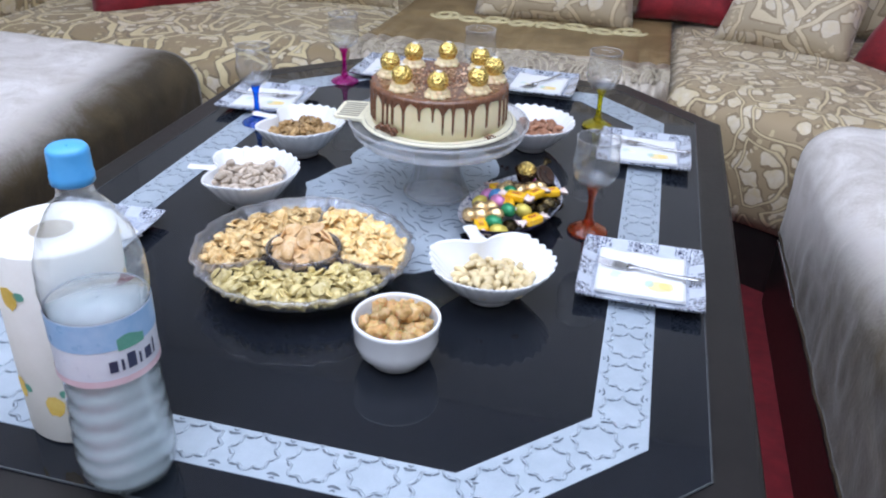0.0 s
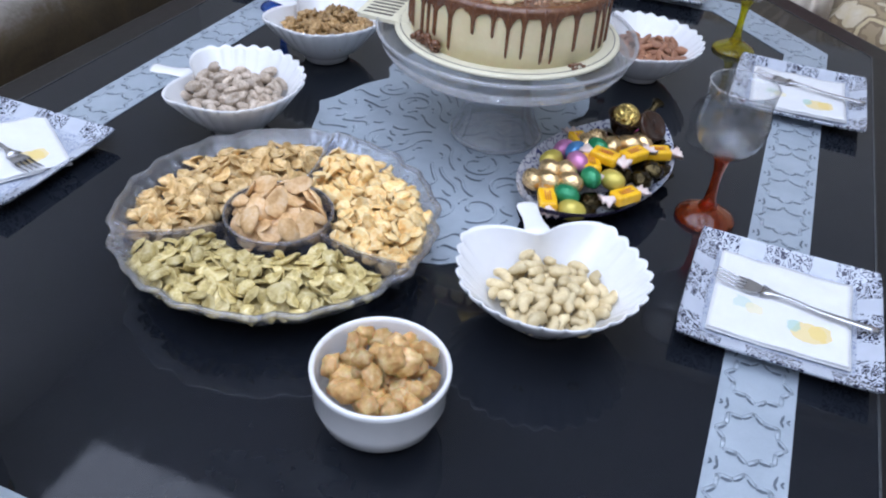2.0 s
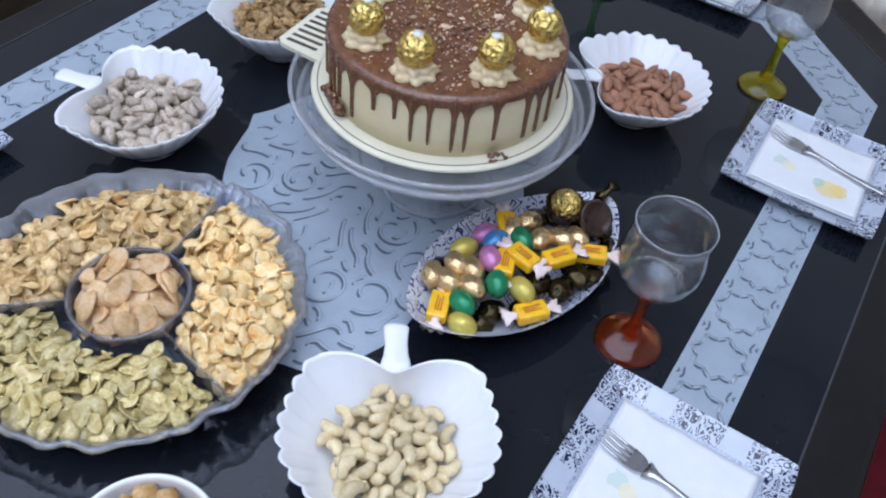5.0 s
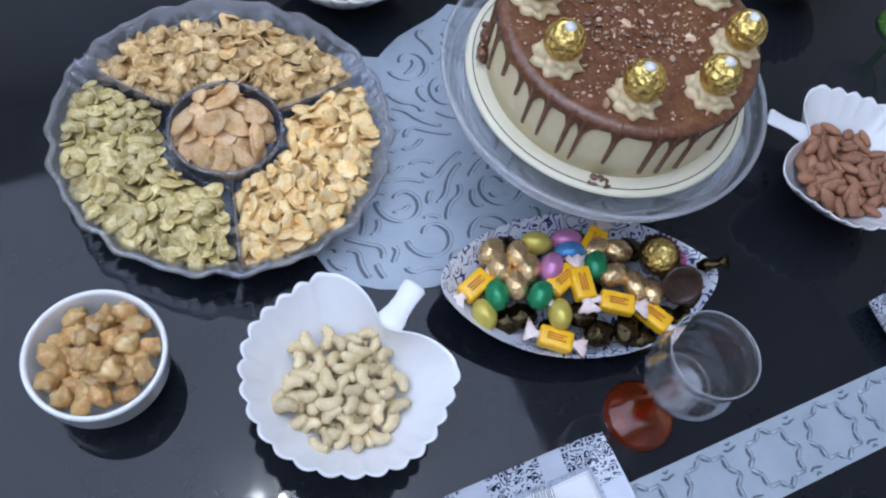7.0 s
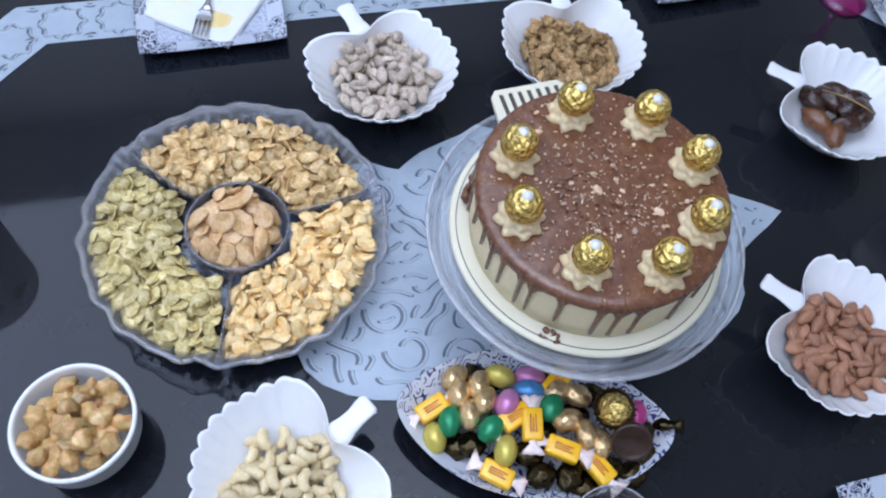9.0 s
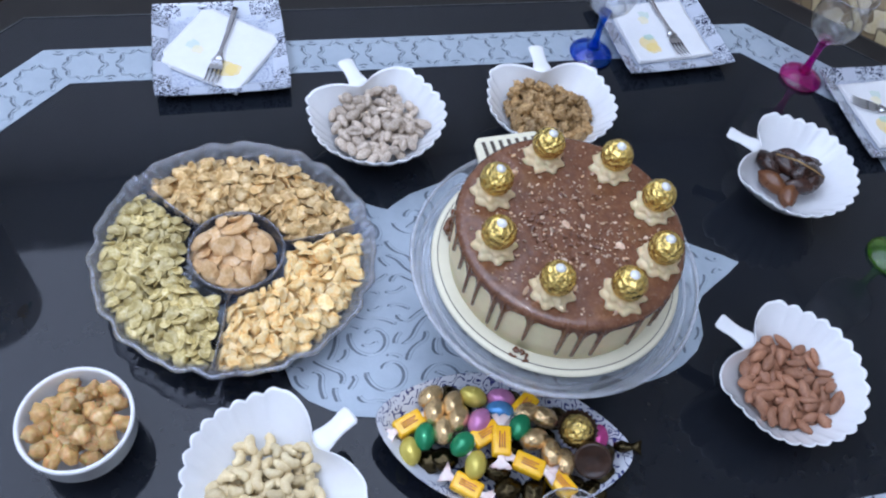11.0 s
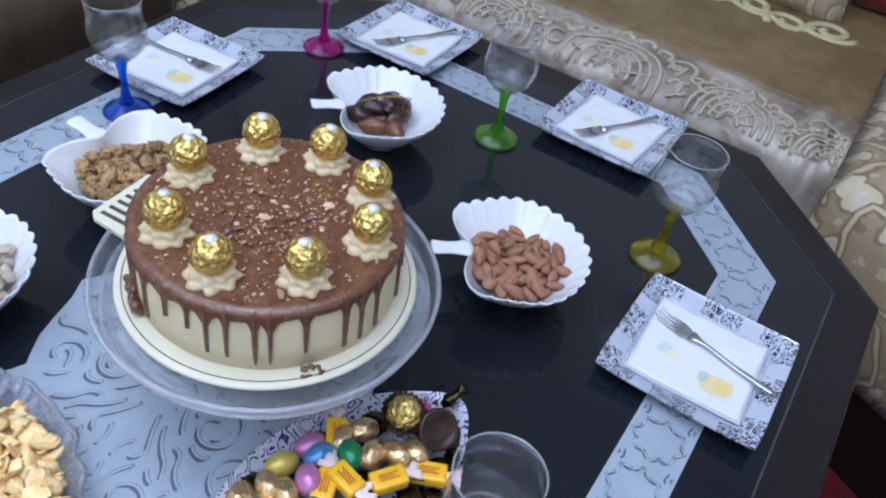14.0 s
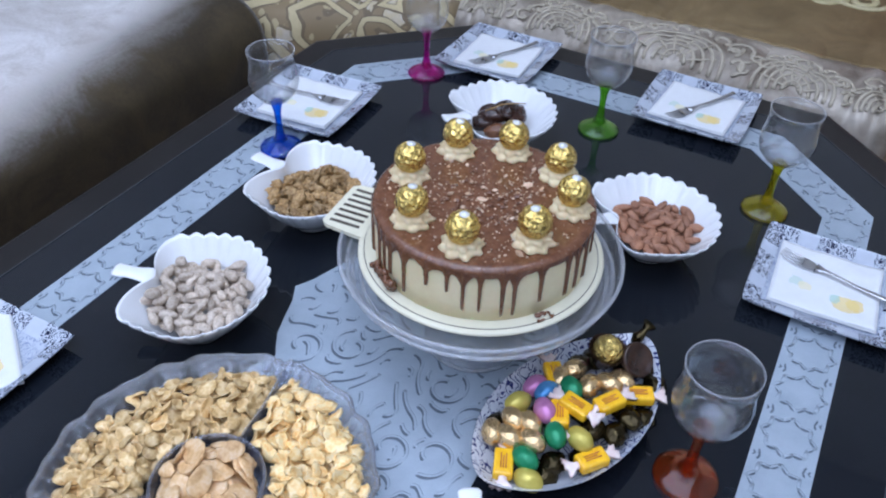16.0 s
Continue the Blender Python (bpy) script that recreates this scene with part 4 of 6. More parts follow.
for a in DIVIDE:
    d = Vector((math.cos(a), math.sin(a), 0))
    bm = bmesh.new()
    tube(bm, [d * 0.056 + Vector((0, 0, 0.022)), d * 0.10 + Vector((0, 0, 0.023)), d * 0.148 + Vector((0, 0, 0.034))], [0.0030, 0.0030, 0.0026], 10, 5.2)
    wall = part("divider", bm, DIVIDER_GLASS, tray, "glass divider")
    bm = bmesh.new()
    tube(bm, [d * 0.055 + Vector((0, 0, 0.0385)), d * 0.10 + Vector((0, 0, 0.0395)), d * 0.149 + Vector((0, 0, 0.0485))], 0.0013, 8)
    part("ridge", bm, CRYSTAL_EDGE, wall, "bright upper edge")


def bean_mesh(name, k, material, long, wide, deep, hollow, bend=0.0, rough=0.16):
    """A fried half bean: domed on one side, hollow with a raised lip and a split on the other."""
    bm = egg(1, 1, 1, 16, 10, rough, k + 1)
    for v in bm.verts:
        x, y, z = v.co
        d = min(1.0, math.hypot(x, y))
        if z > 0:
            z = 0.55 * z * (1 - hollow * (1 - d ** 3)) - 0.16 * hollow * math.exp(-(y / 0.16) ** 2) * (1 - d * d) + 0.10 * noise.noise((3 * x, 3 * y, k))
        z += bend * (x * x - 0.3) + 0.05 * noise.noise((5 * x, 5 * y, 7 * k))
        y *= 1 + 0.18 * x * (1 if k % 2 else -1)
        v.co = (x * long, y * wide, z * deep)
    return mesh_of(name, bm, material)


def snack(name, label, group, meshes, inside, low, high, most, half, seed, lean=13):
    """A heap of single pieces in one part of the tray, where inside(x, y) holds."""
    r = random.Random(seed)

    def target(x, y):
        h = inside(x, y)
        return low + (high - low) * h if h > 0 else -2

    for m in settle(seed, most, 0.15, lambda x, y: max(low - 0.004, 0.012 + 0.85 * (math.hypot(x, y) - 0.120)), target, half, lean, 0.35, 0.22):
        ob = tagged(new(name, r.choice(meshes)), label, "snack", group)
        ob.matrix_basis = pose(TX, TY, TOP) @ m


def sector(a0, a1):
    def inside(x, y):
        r, a = math.hypot(x, y), math.atan2(y, x)
        while a < a0:
            a += 2 * math.pi
        edge = min((a - a0), (a1 - a)) * r
        if 0.063 < r < 0.139 and a < a1 and edge > 0.008:
            return max(0.3, 1 - ((r - 0.095) / 0.055) ** 2 * 0.45) * min(1.0, 0.5 + edge / 0.03)
        return 0
    return inside


GREEN_BEANS = [bean_mesh("green_bean", k, CHIP_GREEN, 0.0107 - 0.0010 * (k % 3), 0.0068, 0.0029, 1.1, 0.45, 0.22) for k in range(6)]
BROWN_BEANS = [bean_mesh("brown_bean", k + 9, CHIP_BROWN, 0.0101 - 0.0009 * (k % 3), 0.0068, 0.0027, 1.2, 0.60, 0.28) for k in range(6)]
CORN_BITS = [bean_mesh("corn_snack", k + 21, CHIP_ORANGE, 0.0092 + 0.0008 * (k % 3), 0.0059 + 0.0012 * (k % 2), 0.0030, 0.6, 0.55, 0.50) for k in range(6)]
TAN_NUTS = [bean_mesh("tan_bean", k + 33, CHIP_TAN, 0.0148 - 0.001 * (k % 2), 0.0096, 0.0042, 0.7, 0.40, 0.22) for k in range(4)]
snack("green_bean", "pale green fried half bean in the glass tray", "green beans in the tray", GREEN_BEANS, sector(DIVIDE[2], DIVIDE[0] + 2 * math.pi), 0.029, 0.0475, 299, (0.0096, 0.0062, 0.0027), 3, 20)
snack("corn_snack", "orange puffed corn snack in the glass tray", "corn snacks in the tray", CORN_BITS, sector(DIVIDE[0], DIVIDE[1]), 0.029, 0.0490, 299, (0.0094, 0.0060, 0.0028), 4, 24)
snack("brown_bean", "golden brown fried half bean in the glass tray", "brown beans in the tray", BROWN_BEANS, sector(DIVIDE[1], DIVIDE[2]), 0.029, 0.0490, 299, (0.0092, 0.0062, 0.0026), 5, 24)
snack("tan_bean", "smooth tan roasted bean in the tray's round cup", "tan beans in the tray", TAN_NUTS, lambda x, y: (1 - (math.hypot(x, y) / 0.05) ** 2 * 0.5) if math.hypot(x, y) < 0.040 else 0, 0.030, 0.0570, 60, (0.0135, 0.0090, 0.0036), 6, 12)

# ---- leaf bowls ----
def leaf_radius(a, r0=0.083):
    """The outline of a leaf bowl; a is the angle from the stem."""
    b = abs((a + math.pi) % (2 * math.pi) - math.pi)
    r = r0 * (1 - 0.37 * math.exp(-(b / 0.40) ** 2) + 0.08 * math.exp(-((b - 0.80) / 0.24) ** 2) - 0.03 * math.exp(-((b - 1.4) / 0.3) ** 2) + 0.04 * math.exp(-((b - math.pi) / 0.5) ** 2))
    return r


def leaf_bowl(label, x, y, toward, tall=1.16):
    th = math.atan2(toward[1], toward[0])
    bowl = empty("leaf_bowl", pose(x, y, TOP, 0, 0, math.degrees(th)), label, "bowl", "leaf bowls")
    n = 168
    rows = []
    for u, z, k in ((0.02, 0.0105, 0), (0.30, 0.0105, 0), (0.45, 0.013, 0), (0.60, 0.0195, 0.2), (0.75, 0.030, 0.4), (0.88, 0.041, 0.7), (0.97, 0.0485, 1), (1.0, 0.0515, 1), (1.012, 0.0505, 1), (0.995, 0.0475, 1), (0.88, 0.0365, 0.7), (0.75, 0.0255, 0.4), (0.60, 0.0145, 0.2), (0.46, 0.008, 0), (0.40, 0.005, 0), (0.385, 0.0, 0), (0.36, 0.0, 0), (0.34, 0.004, 0), (0.02, 0.004, 0)):
        row = []
        for i in range(n):
            a = 2 * math.pi * i / n
            full = leaf_radius(a)
            keep = 0.083 + (full - 0.083) * min(1.0, u * u * 1.02)
            far = abs((a + math.pi) % (2 * math.pi) - math.pi)
            tooth = 0.050 * (abs(math.cos(14 * a)) - 0.6) * k * min(1.0, max(0.0, (far - 0.72) / 0.25))
            r = u * keep * (1 + tooth)
            row.append((0.95 * r * math.cos(a), 1.05 * r * math.sin(a), tall * z + 0.0012 * k * math.cos(28 * a) * min(1.0, max(0.0, (far - 0.72) / 0.25))))
        rows.append(row)
    part("bowl", grid(rows, True, True, True), PORCELAIN, bowl)
    bm = bmesh.new()
    rim = tall * 0.0515 - 0.0032
    tube(bm, [(0.0500, 0, rim - 0.0010), (0.0530, 0, rim - 0.0006), (0.0565, 0, rim), (0.0610, 0, rim + 0.0004), (0.0680, 0.0005, rim + 0.0008), (0.0780, 0.001, rim + 0.0018), (0.0880, 0.002, rim + 0.0030), (0.0940, 0.002, rim + 0.0038), (0.0968, 0.002, rim + 0.0042)], [0.0045, 0.0088, 0.0128, 0.0122, 0.0104, 0.0096, 0.0106, 0.0110, 0.0082], 20, 0.26)
    part("stem_handle", bm, PORCELAIN, bowl, "leaf stem handle")
    return bowl


BOWLS = {
    "pistachio": (-0.322, 1.198, (-0.092, -0.028)),
    "walnut": (-0.328, 1.430, (-0.10, 0.004)),
    "date": (-0.196, 1.735, (-0.075, -0.088)),
    "almond": (0.086, 1.600, (-0.078, -0.066)),
    "cashew": (0.119, 1.034, (-0.046, 0.076)),
}
FILL = {"pistachio": "pistachios", "walnut": "shelled walnuts", "date": "dark dates", "almond": "almonds", "cashew": "cashew nuts"}
for kind, (x, y, toward) in BOWLS.items():
    leaf_bowl("white scalloped porcelain leaf bowl holding " + FILL[kind], x, y, toward, 1.30 if kind in ("pistachio", "walnut") else 1.16)


RISE = ((0.0, 0.0122), (0.0375, 0.0151), (0.050, 0.0226), (0.0625, 0.0348), (0.073, 0.0476), (0.083, 0.060))


def heap(name, label, group, meshes, cx, cy, radius, half, crown, brim, most, seed, lean=10, size=1.0, tall=1.16, category="nut"):
    """Nuts heaped in a bowl: crown and brim are the heap's heights over the table in the middle and at its edge."""
    r = random.Random(seed)

    def floor(x, y):
        return max(crown - 0.026, tall / 1.16 * float(np.interp(math.hypot(x, y) * 1.05, [q[0] for q in RISE], [q[1] for q in RISE])))

    def target(x, y):
        d = math.hypot(x, y) / (radius * (1 + 0.10 * noise.noise((30 * x, 30 * y, seed))))
        return brim + (crown - brim) * (1 - d * d) - 0.004 if d < 1 else -2

    for m in settle(seed, most, radius + 0.02, floor, target, [size * q for q in half], lean):
        ob = tagged(new(name, r.choice(meshes)), label, category, group)
        ob.matrix_basis = pose(cx, cy, TOP) @ m @ Matrix.Scale(size, 4)


def cashew_mesh(k):
    bm = bmesh.new()
    pts = [(0.0095 * math.cos(radians(a)), 0.0085 * math.sin(radians(a)), 0) for a in range(10, 171, 18 + k)]
    n = len(pts)
    tube(bm, pts, [0.0026 + 0.0036 * math.sin(math.pi * (0.12 + 0.76 * i / (n - 1))) * (1.15 - 0.3 * i / n) for i in range(n)], 9, 0.95)
    bmesh.ops.translate(bm, vec=(0, -0.005, 0), verts=bm.verts)
    return mesh_of("cashew_nut", bm, CASHEW)


def almond_mesh(k):
    bm = egg(0.0115 + 0.0008 * k, 0.0067, 0.0045, 12, 8, 0.15, k)
    for v in bm.verts:
        v.co.y *= 1 - 0.35 * max(0.0, v.co.x / 0.012)
        v.co.z *= 1 - 0.06 * math.cos(9 * math.atan2(v.co.y, v.co.z))
    return mesh_of("almond", bm, ALMOND)


def pistachio_mesh(k):
    """A shell gaping along its seam, the kernel showing in the slit."""
    bm = egg(0.0112, 0.0066, 0.0062, 20, 14, 0.05, k)
    gape = 0.35 + 0.22 * k
    for v in bm.verts:
        x, y, z = v.co
        y *= 1 - 0.28 * max(0.0, x / 0.0105)
        slit = math.exp(-(z / 0.0016) ** 2) * max(0.0, min(1.0, (x + 0.004) / 0.006)) * (1 if y > 0 or k == 3 else 0.15)
        y *= 1 - gape * slit
        x *= 1 - 0.22 * gape * math.exp(-(z / 0.0014) ** 2) * (x > 0)
        z += math.copysign(0.0010 * max(0.0, x / 0.011) * gape, z)
        v.co = (x, y, z)
    return mesh_of("pistachio", bm, PISTACHIO)


def walnut_mesh(k):
    bm = egg(0.0125 + 0.002 * (k % 2), 0.0088, 0.0066, 22, 16, 0.35, k)
    for v in bm.verts:
        v.co *= 1 + 0.50 * noise.noise(v.co * 240 + Vector((k * 5, 0, 0))) + 0.07 * noise.noise(v.co * 480) - 0.25 * math.exp(-(v.co.y / 0.0022) ** 2) * (v.co.z > 0)
    return mesh_of("walnut_half", bm, WALNUT)


def date_mesh(k, material):
    bm = egg(0.0185, 0.0105, 0.0095, 16, 12, 0.2, k)
    for v in bm.verts:
        v.co *= 1 + 0.12 * noise.noise(Vector((v.co.x * 60, v.co.y * 260, v.co.z * 260)))
    return mesh_of("date", bm, material)


x, y, _ = BOWLS["cashew"]
heap("cashew_nut", "pale ivory cashew nut in a leaf bowl", "cashews", [cashew_mesh(k) for k in range(3)], x + 0.004, y - 0.006, 0.055, (0.0125, 0.0080, 0.0055), 0.042, 0.036, 120, 11, 14, 0.86)
x, y, _ = BOWLS["almond"]
heap("almond", "reddish brown whole almond in a leaf bowl", "almonds", [almond_mesh(k) for k in range(3)], x + 0.005, y + 0.003, 0.056, (0.0118, 0.0066, 0.0045), 0.041, 0.036, 160, 12, 10, 0.98)
x, y, _ = BOWLS["pistachio"]
heap("pistachio", "greyish pistachio in its shell", "pistachios", [pistachio_mesh(k) for k in range(4)], x + 0.003, y + 0.001, 0.061, (0.0112, 0.0068, 0.0060), 0.054, 0.046, 150, 13, 12, 0.95, 1.30)
x, y, _ = BOWLS["walnut"]
heap("walnut_half", "golden brown shelled walnut piece", "walnuts", [walnut_mesh(k) for k in range(4)], x + 0.004, y, 0.055, (0.0125, 0.0086, 0.0060), 0.052, 0.042, 140, 14, 25, 0.86, 1.30)
x, y, _ = BOWLS["date"]
dates = [date_mesh(k, DATE) for k in range(3)]
amber = date_mesh(7, DATE_LIGHT)
for dx, dy, dz, rz, rx, me, lab in ((-0.032, 0.020, 0.030, 40, 10, dates[0], "glossy dark brown date"), (-0.018, 0.034, 0.032, 70, -12, dates[1], "glossy dark brown date"), (-0.020, -0.002, 0.034, 20, 0, dates[2], "glossy dark brown date"), (0.016, 0.030, 0.034, 120, 8, dates[0], "glossy dark brown date"), (0.022, 0.008, 0.032, 80, -8, dates[1], "glossy dark brown date"), (0.004, 0.018, 0.040, 100, 5, dates[2], "glossy dark brown date"), (0.030, -0.014, 0.026, 150, 0, amber, "lighter amber brown date"), (0.006, -0.030, 0.026, 30, 0, amber, "lighter amber brown date"), (-0.030, -0.024, 0.028, 10, 0, dates[0], "glossy dark brown date")):
    tagged(new("date", me), lab, "date", "dates in the bowl").matrix_basis = pose(x + 0.004 + 0.84 * dx, y + 0.84 * dy - 0.002, TOP + dz + 0.009, rx, 0, rz) @ Matrix.Scale(1.2, 4)
bm = bmesh.new()
tube(bm, [(x - 0.018, y - 0.022, TOP + 0.060), (x + 0.002, y - 0.004, TOP + 0.068), (x + 0.018, y + 0.012, TOP + 0.067), (x + 0.028, y + 0.026, TOP + 0.062)], [0.0008, 0.0010, 0.0009, 0.0006], 6)
tagged(part("date_stalk", bm, TWIG), "thin straw coloured date stalk on the dates", "stalk")

# ---- bowl of sugared fruit ----
GX, GY = 0.036, 0.858
gum = empty("round_bowl", pose(GX, GY, TOP), "small round white porcelain bowl of sugared fruit", "bowl")
part("bowl", lathe([(0.001, 0.012), (0.026, 0.012), (0.042, 0.020), (0.0482, 0.034), (0.0492, 0.058), (0.0500, 0.0612), (0.0522, 0.0622), (0.0538, 0.0605), (0.0538, 0.0570), (0.0524, 0.0550), (0.0520, 0.033), (0.0470, 0.017), (0.036, 0.007), (0.033, 0.0), (0.029, 0.0), (0.028, 0.004), (0.001, 0.004)], 72), PORCELAIN, gum)
fruit = []
for k in range(4):
    b = egg(0.0098, 0.0086 - 0.001 * (k % 2), 0.0074, 18, 12, 0.30, k)
    for v in b.verts:
        v.co *= 1 + 0.48 * noise.noise(v.co * 115 + Vector((k * 9, 0, 0))) + 0.06 * noise.noise(v.co * 420)
    fruit.append(mesh_of("sugared_fruit", b, APRICOT))
r = random.Random(8)
for m in settle(8, 70, 0.05, lambda x, y: 0.034, lambda x, y: 0.0545 - 2.5 * (x * x + y * y) if math.hypot(x, y) < 0.040 else -2, (0.0104, 0.0090, 0.0075), 40):
    ob = tagged(new("sugared_fruit", r.choice(fruit)), "amber sugar coated fruit piece", "sweet", "sugared fruits")
    ob.matrix_basis = pose(GX, GY, TOP) @ m

# ---- boat dish of chocolates ----
DX, DY, DTURN = 0.112, 1.272, 62.0
dish = empty("boat_dish", pose(DX - 0.006, DY - 0.005, TOP, 0, 0, DTURN + 11) @ Matrix.Diagonal((1.03, 1.07, 1.0, 1)), "boat shaped blue and white patterned dish of sweets", "dish")


def boat_ring(sx, sy, z, lift=0.0, n=96):
    out = []
    for i in range(n):
        a = 2 * math.pi * i / n
        c, s = math.cos(a), math.sin(a)
        x = 0.91 * sx * c
        y = 0.93 * sy * s * (1 - 0.30 * abs(c) ** 3)
        out.append((x, y, z + lift * abs(c) ** 4))
    return out


inner = [boat_ring(0.01, 0.005, 0.009), boat_ring(0.085, 0.040, 0.009), boat_ring(0.110, 0.055, 0.015, 0.003), boat_ring(0.128, 0.066, 0.025, 0.008), boat_ring(0.139, 0.0725, 0.032, 0.012), boat_ring(0.141, 0.0735, 0.033, 0.012)]
outer = [boat_ring(0.1412, 0.0737, 0.0328, 0.012), boat_ring(0.1405, 0.073, 0.0305, 0.012), boat_ring(0.128, 0.066, 0.0215, 0.008), boat_ring(0.108, 0.053, 0.010, 0.003), boat_ring(0.082, 0.038, 0.0, 0.0), boat_ring(0.01, 0.005, 0.0)]
part("inside", grid(inner, True, True), DISH_PRINT, dish, "pale inside with blue floral print")
part("outside", grid(outer, True, False, True), DISH_BACK, dish, "dark purple patterned outside")

EGG = {k: mesh_of("foil_egg", egg(0.0153, 0.0112, 0.0110, 18, 14, 0.06, 3), m) for k, m in (("gold", EGG_GOLD), ("green", EGG_GREEN), ("yellow", EGG_YELLOW), ("pink", EGG_PINK), ("blue", EGG_BLUE), ("magenta", EGG_MAGENTA))}
EGG_SAY = {"gold": "pale gold foil chocolate egg", "green": "green foil chocolate egg", "yellow": "olive yellow foil chocolate egg", "pink": "pink foil chocolate egg", "blue": "blue and gold foil chocolate egg", "magenta": "small magenta foil chocolate egg"}


def pile(u, v):
    """Height of the sweets over the table at a place in the dish."""
    return 0.022 + 0.020 * max(0.0, 1 - (u / 0.13) ** 2 - 0.7 * (v / 0.062) ** 2)


def sweet(kind, u, v, rz, rx=0):
    z = pile(u, v) + 0.004
    ob = tagged(new("chocolate_egg", EGG[kind]), EGG_SAY[kind], "chocolate egg", "chocolate eggs")
    ob.matrix_basis = pose(DX, DY, TOP, 0, 0, DTURN) @ pose(1.02 * u, 0.97 * v, z, rx, 0, rz)


def toffee_parts():
    bm = box(-0.0145, 0.0145, -0.0085, 0.0085, -0.0055, 0.0055, 0.0028, 3)
    core = mesh_of("wrapper", bm, WRAP_YELLOW)
    ends = []
    for s in (-1, 1):
        rows = []
        for k in range(5):
            u = k / 4
            w = (0.0045, 0.003, 0.005, 0.008, 0.0098)[k]
            rows.append([(s * (0.013 + 0.013 * u), w * math.cos(2 * math.pi * i / 14) * (1 + 0.15 * math.cos(5 * i) * u), (0.004 - 0.0022 * u) * math.sin(2 * math.pi * i / 14) + 0.0024 * u * math.cos(3.1 * i)) for i in range(14)])
        ends.append(mesh_of("twist_end", grid(rows, True, True, True), WRAP_CLEAR))
    bm = bmesh.new()
    for k in range(3):
        ribbon(bm, [(-0.008, -0.0022 + 0.0022 * k), (0.008 - 0.003 * (k % 2), -0.0022 + 0.0022 * k)], 0.0010, 0.0050, 0.0059)
    return core, ends, mesh_of("print_mark", bm, WRAP_RED)


CORE, ENDS, BARS = toffee_parts()


def toffee(u, v, rz, lift=0.003, rx=0, ry=0):
    z = pile(u, v) + lift
    ob = tagged(new("toffee", CORE), "toffee in a yellow wrapper with pink twisted ends", "toffee", "toffees")
    ob.matrix_basis = pose(DX, DY, TOP, 0, 0, DTURN) @ pose(1.02 * u, 0.97 * v, z, rx, ry, rz) @ Matrix.Diagonal((1.08, 1.12, 1.1, 1))
    for me in (*ENDS, BARS):
        new(me.name, me).parent = ob


DARK = mesh_of("dark_sweet", egg(0.0145, 0.0125, 0.008, 14, 10, 0.25, 3), DARK_FOIL)


def dark_sweet(u, v, rz, drop=0.0, rx=0):
    z = pile(u, v) - drop
    tagged(new("dark_sweet", DARK), "chocolate in crinkled black and gold foil", "chocolate", "dark foil chocolates").matrix_basis = pose(DX, DY, TOP, 0, 0, DTURN) @ pose(1.02 * u, 0.97 * v, z, rx, 0, rz)


# u runs along the dish from its near end, v across it towards the table's left
for k in (("yellow", -0.049, 0.036, 0), ("pink", -0.021, 0.044, 10), ("gold", -0.066, 0.020, 90), ("gold", -0.082, 0.006, 100), ("gold", -0.057, 0.005, 80), ("pink", -0.036, 0.009, 75), ("blue", -0.019, 0.028, 15), ("gold", 0.026, 0.039, 172), ("green", 0.004, 0.017, 80), ("gold", 0.021, 0.009, 35), ("magenta", 0.085, 0.040, 90)):
    sweet(*k)
for k in (("green", -0.083, -0.023, 100), ("gold", -0.067, -0.012, 105), ("green", -0.045, -0.020, 65), ("yellow", -0.092, -0.041, 115), ("yellow", -0.027, -0.036, 95), ("gold", 0.041, 0.001, 110), ("gold", 0.056, -0.003, 100), ("gold", -0.090, 0.022, 60), ("gold", 0.006, 0.036, 40)):
    sweet(*k)
for k in ((0.003, 0.043, 65, 0.006), (-0.102, -0.014, 50), (-0.026, -0.002, 50, 0.002), (-0.010, -0.007, 105, 0.008), (0.022, -0.021, -5, 0.008), (0.058, -0.026, -35, 0.005), (-0.029, -0.058, -10, 0.004)):
    toffee(*k)
for k in ((-0.058, -0.036, 20, 0.008), (0.010, -0.047, 40), (0.035, -0.041, 80), (-0.006, -0.031, 10, 0.004), (0.094, 0.024, 60), (0.070, -0.020, 50, 0.008), (-0.070, -0.040, 10, 0.010), (-0.030, 0.020, 60, 0.016), (0.030, 0.025, 20, 0.016), (-0.060, 0.030, 20, 0.016), (-0.075, -0.005, 80, 0.018), (0.005, -0.005, 70, 0.016), (0.045, -0.020, 30, 0.016), (0.000, 0.030, 0, 0.016), (0.040, 0.046, 30), (0.064, 0.050, 75, 0.004), (0.085, 0.028, 10, 0.002), (0.100, 0.004, 50, 0.002), (0.092, -0.018, 20, 0.004), (-0.030, -0.046, 60, 0.012), (-0.010, 0.052, 20, 0.008), (-0.074, 0.034, 40, 0.008), (0.052, -0.044, 15, 0.006)):
    dark_sweet(*k)
place = pose(DX, DY, TOP, 0, 0, DTURN)
ball = tagged(new("wrapped_chocolate", BALL), "gold foil chocolate ball set in a brown paper case", "chocolate")
ball.matrix_basis = place @ pose(0.059, 0.026, 0.062)
bm = lathe([(0.001, -0.017), (0.013, -0.017), (0.0195, 0.001), (0.0205, 0.003), (0.019, 0.001), (0.012, -0.0155), (0.001, -0.0155)], 48, lambda a, r_, z: 1 + 0.05 * math.cos(24 * a) * (z > -0.01))
tagged(part("paper_case", bm, DARK_CHOCOLATE), "dark brown fluted paper sweet case", "paper case").matrix_basis = place @ pose(0.059, 0.026, 0.062, 8, 0, 0)
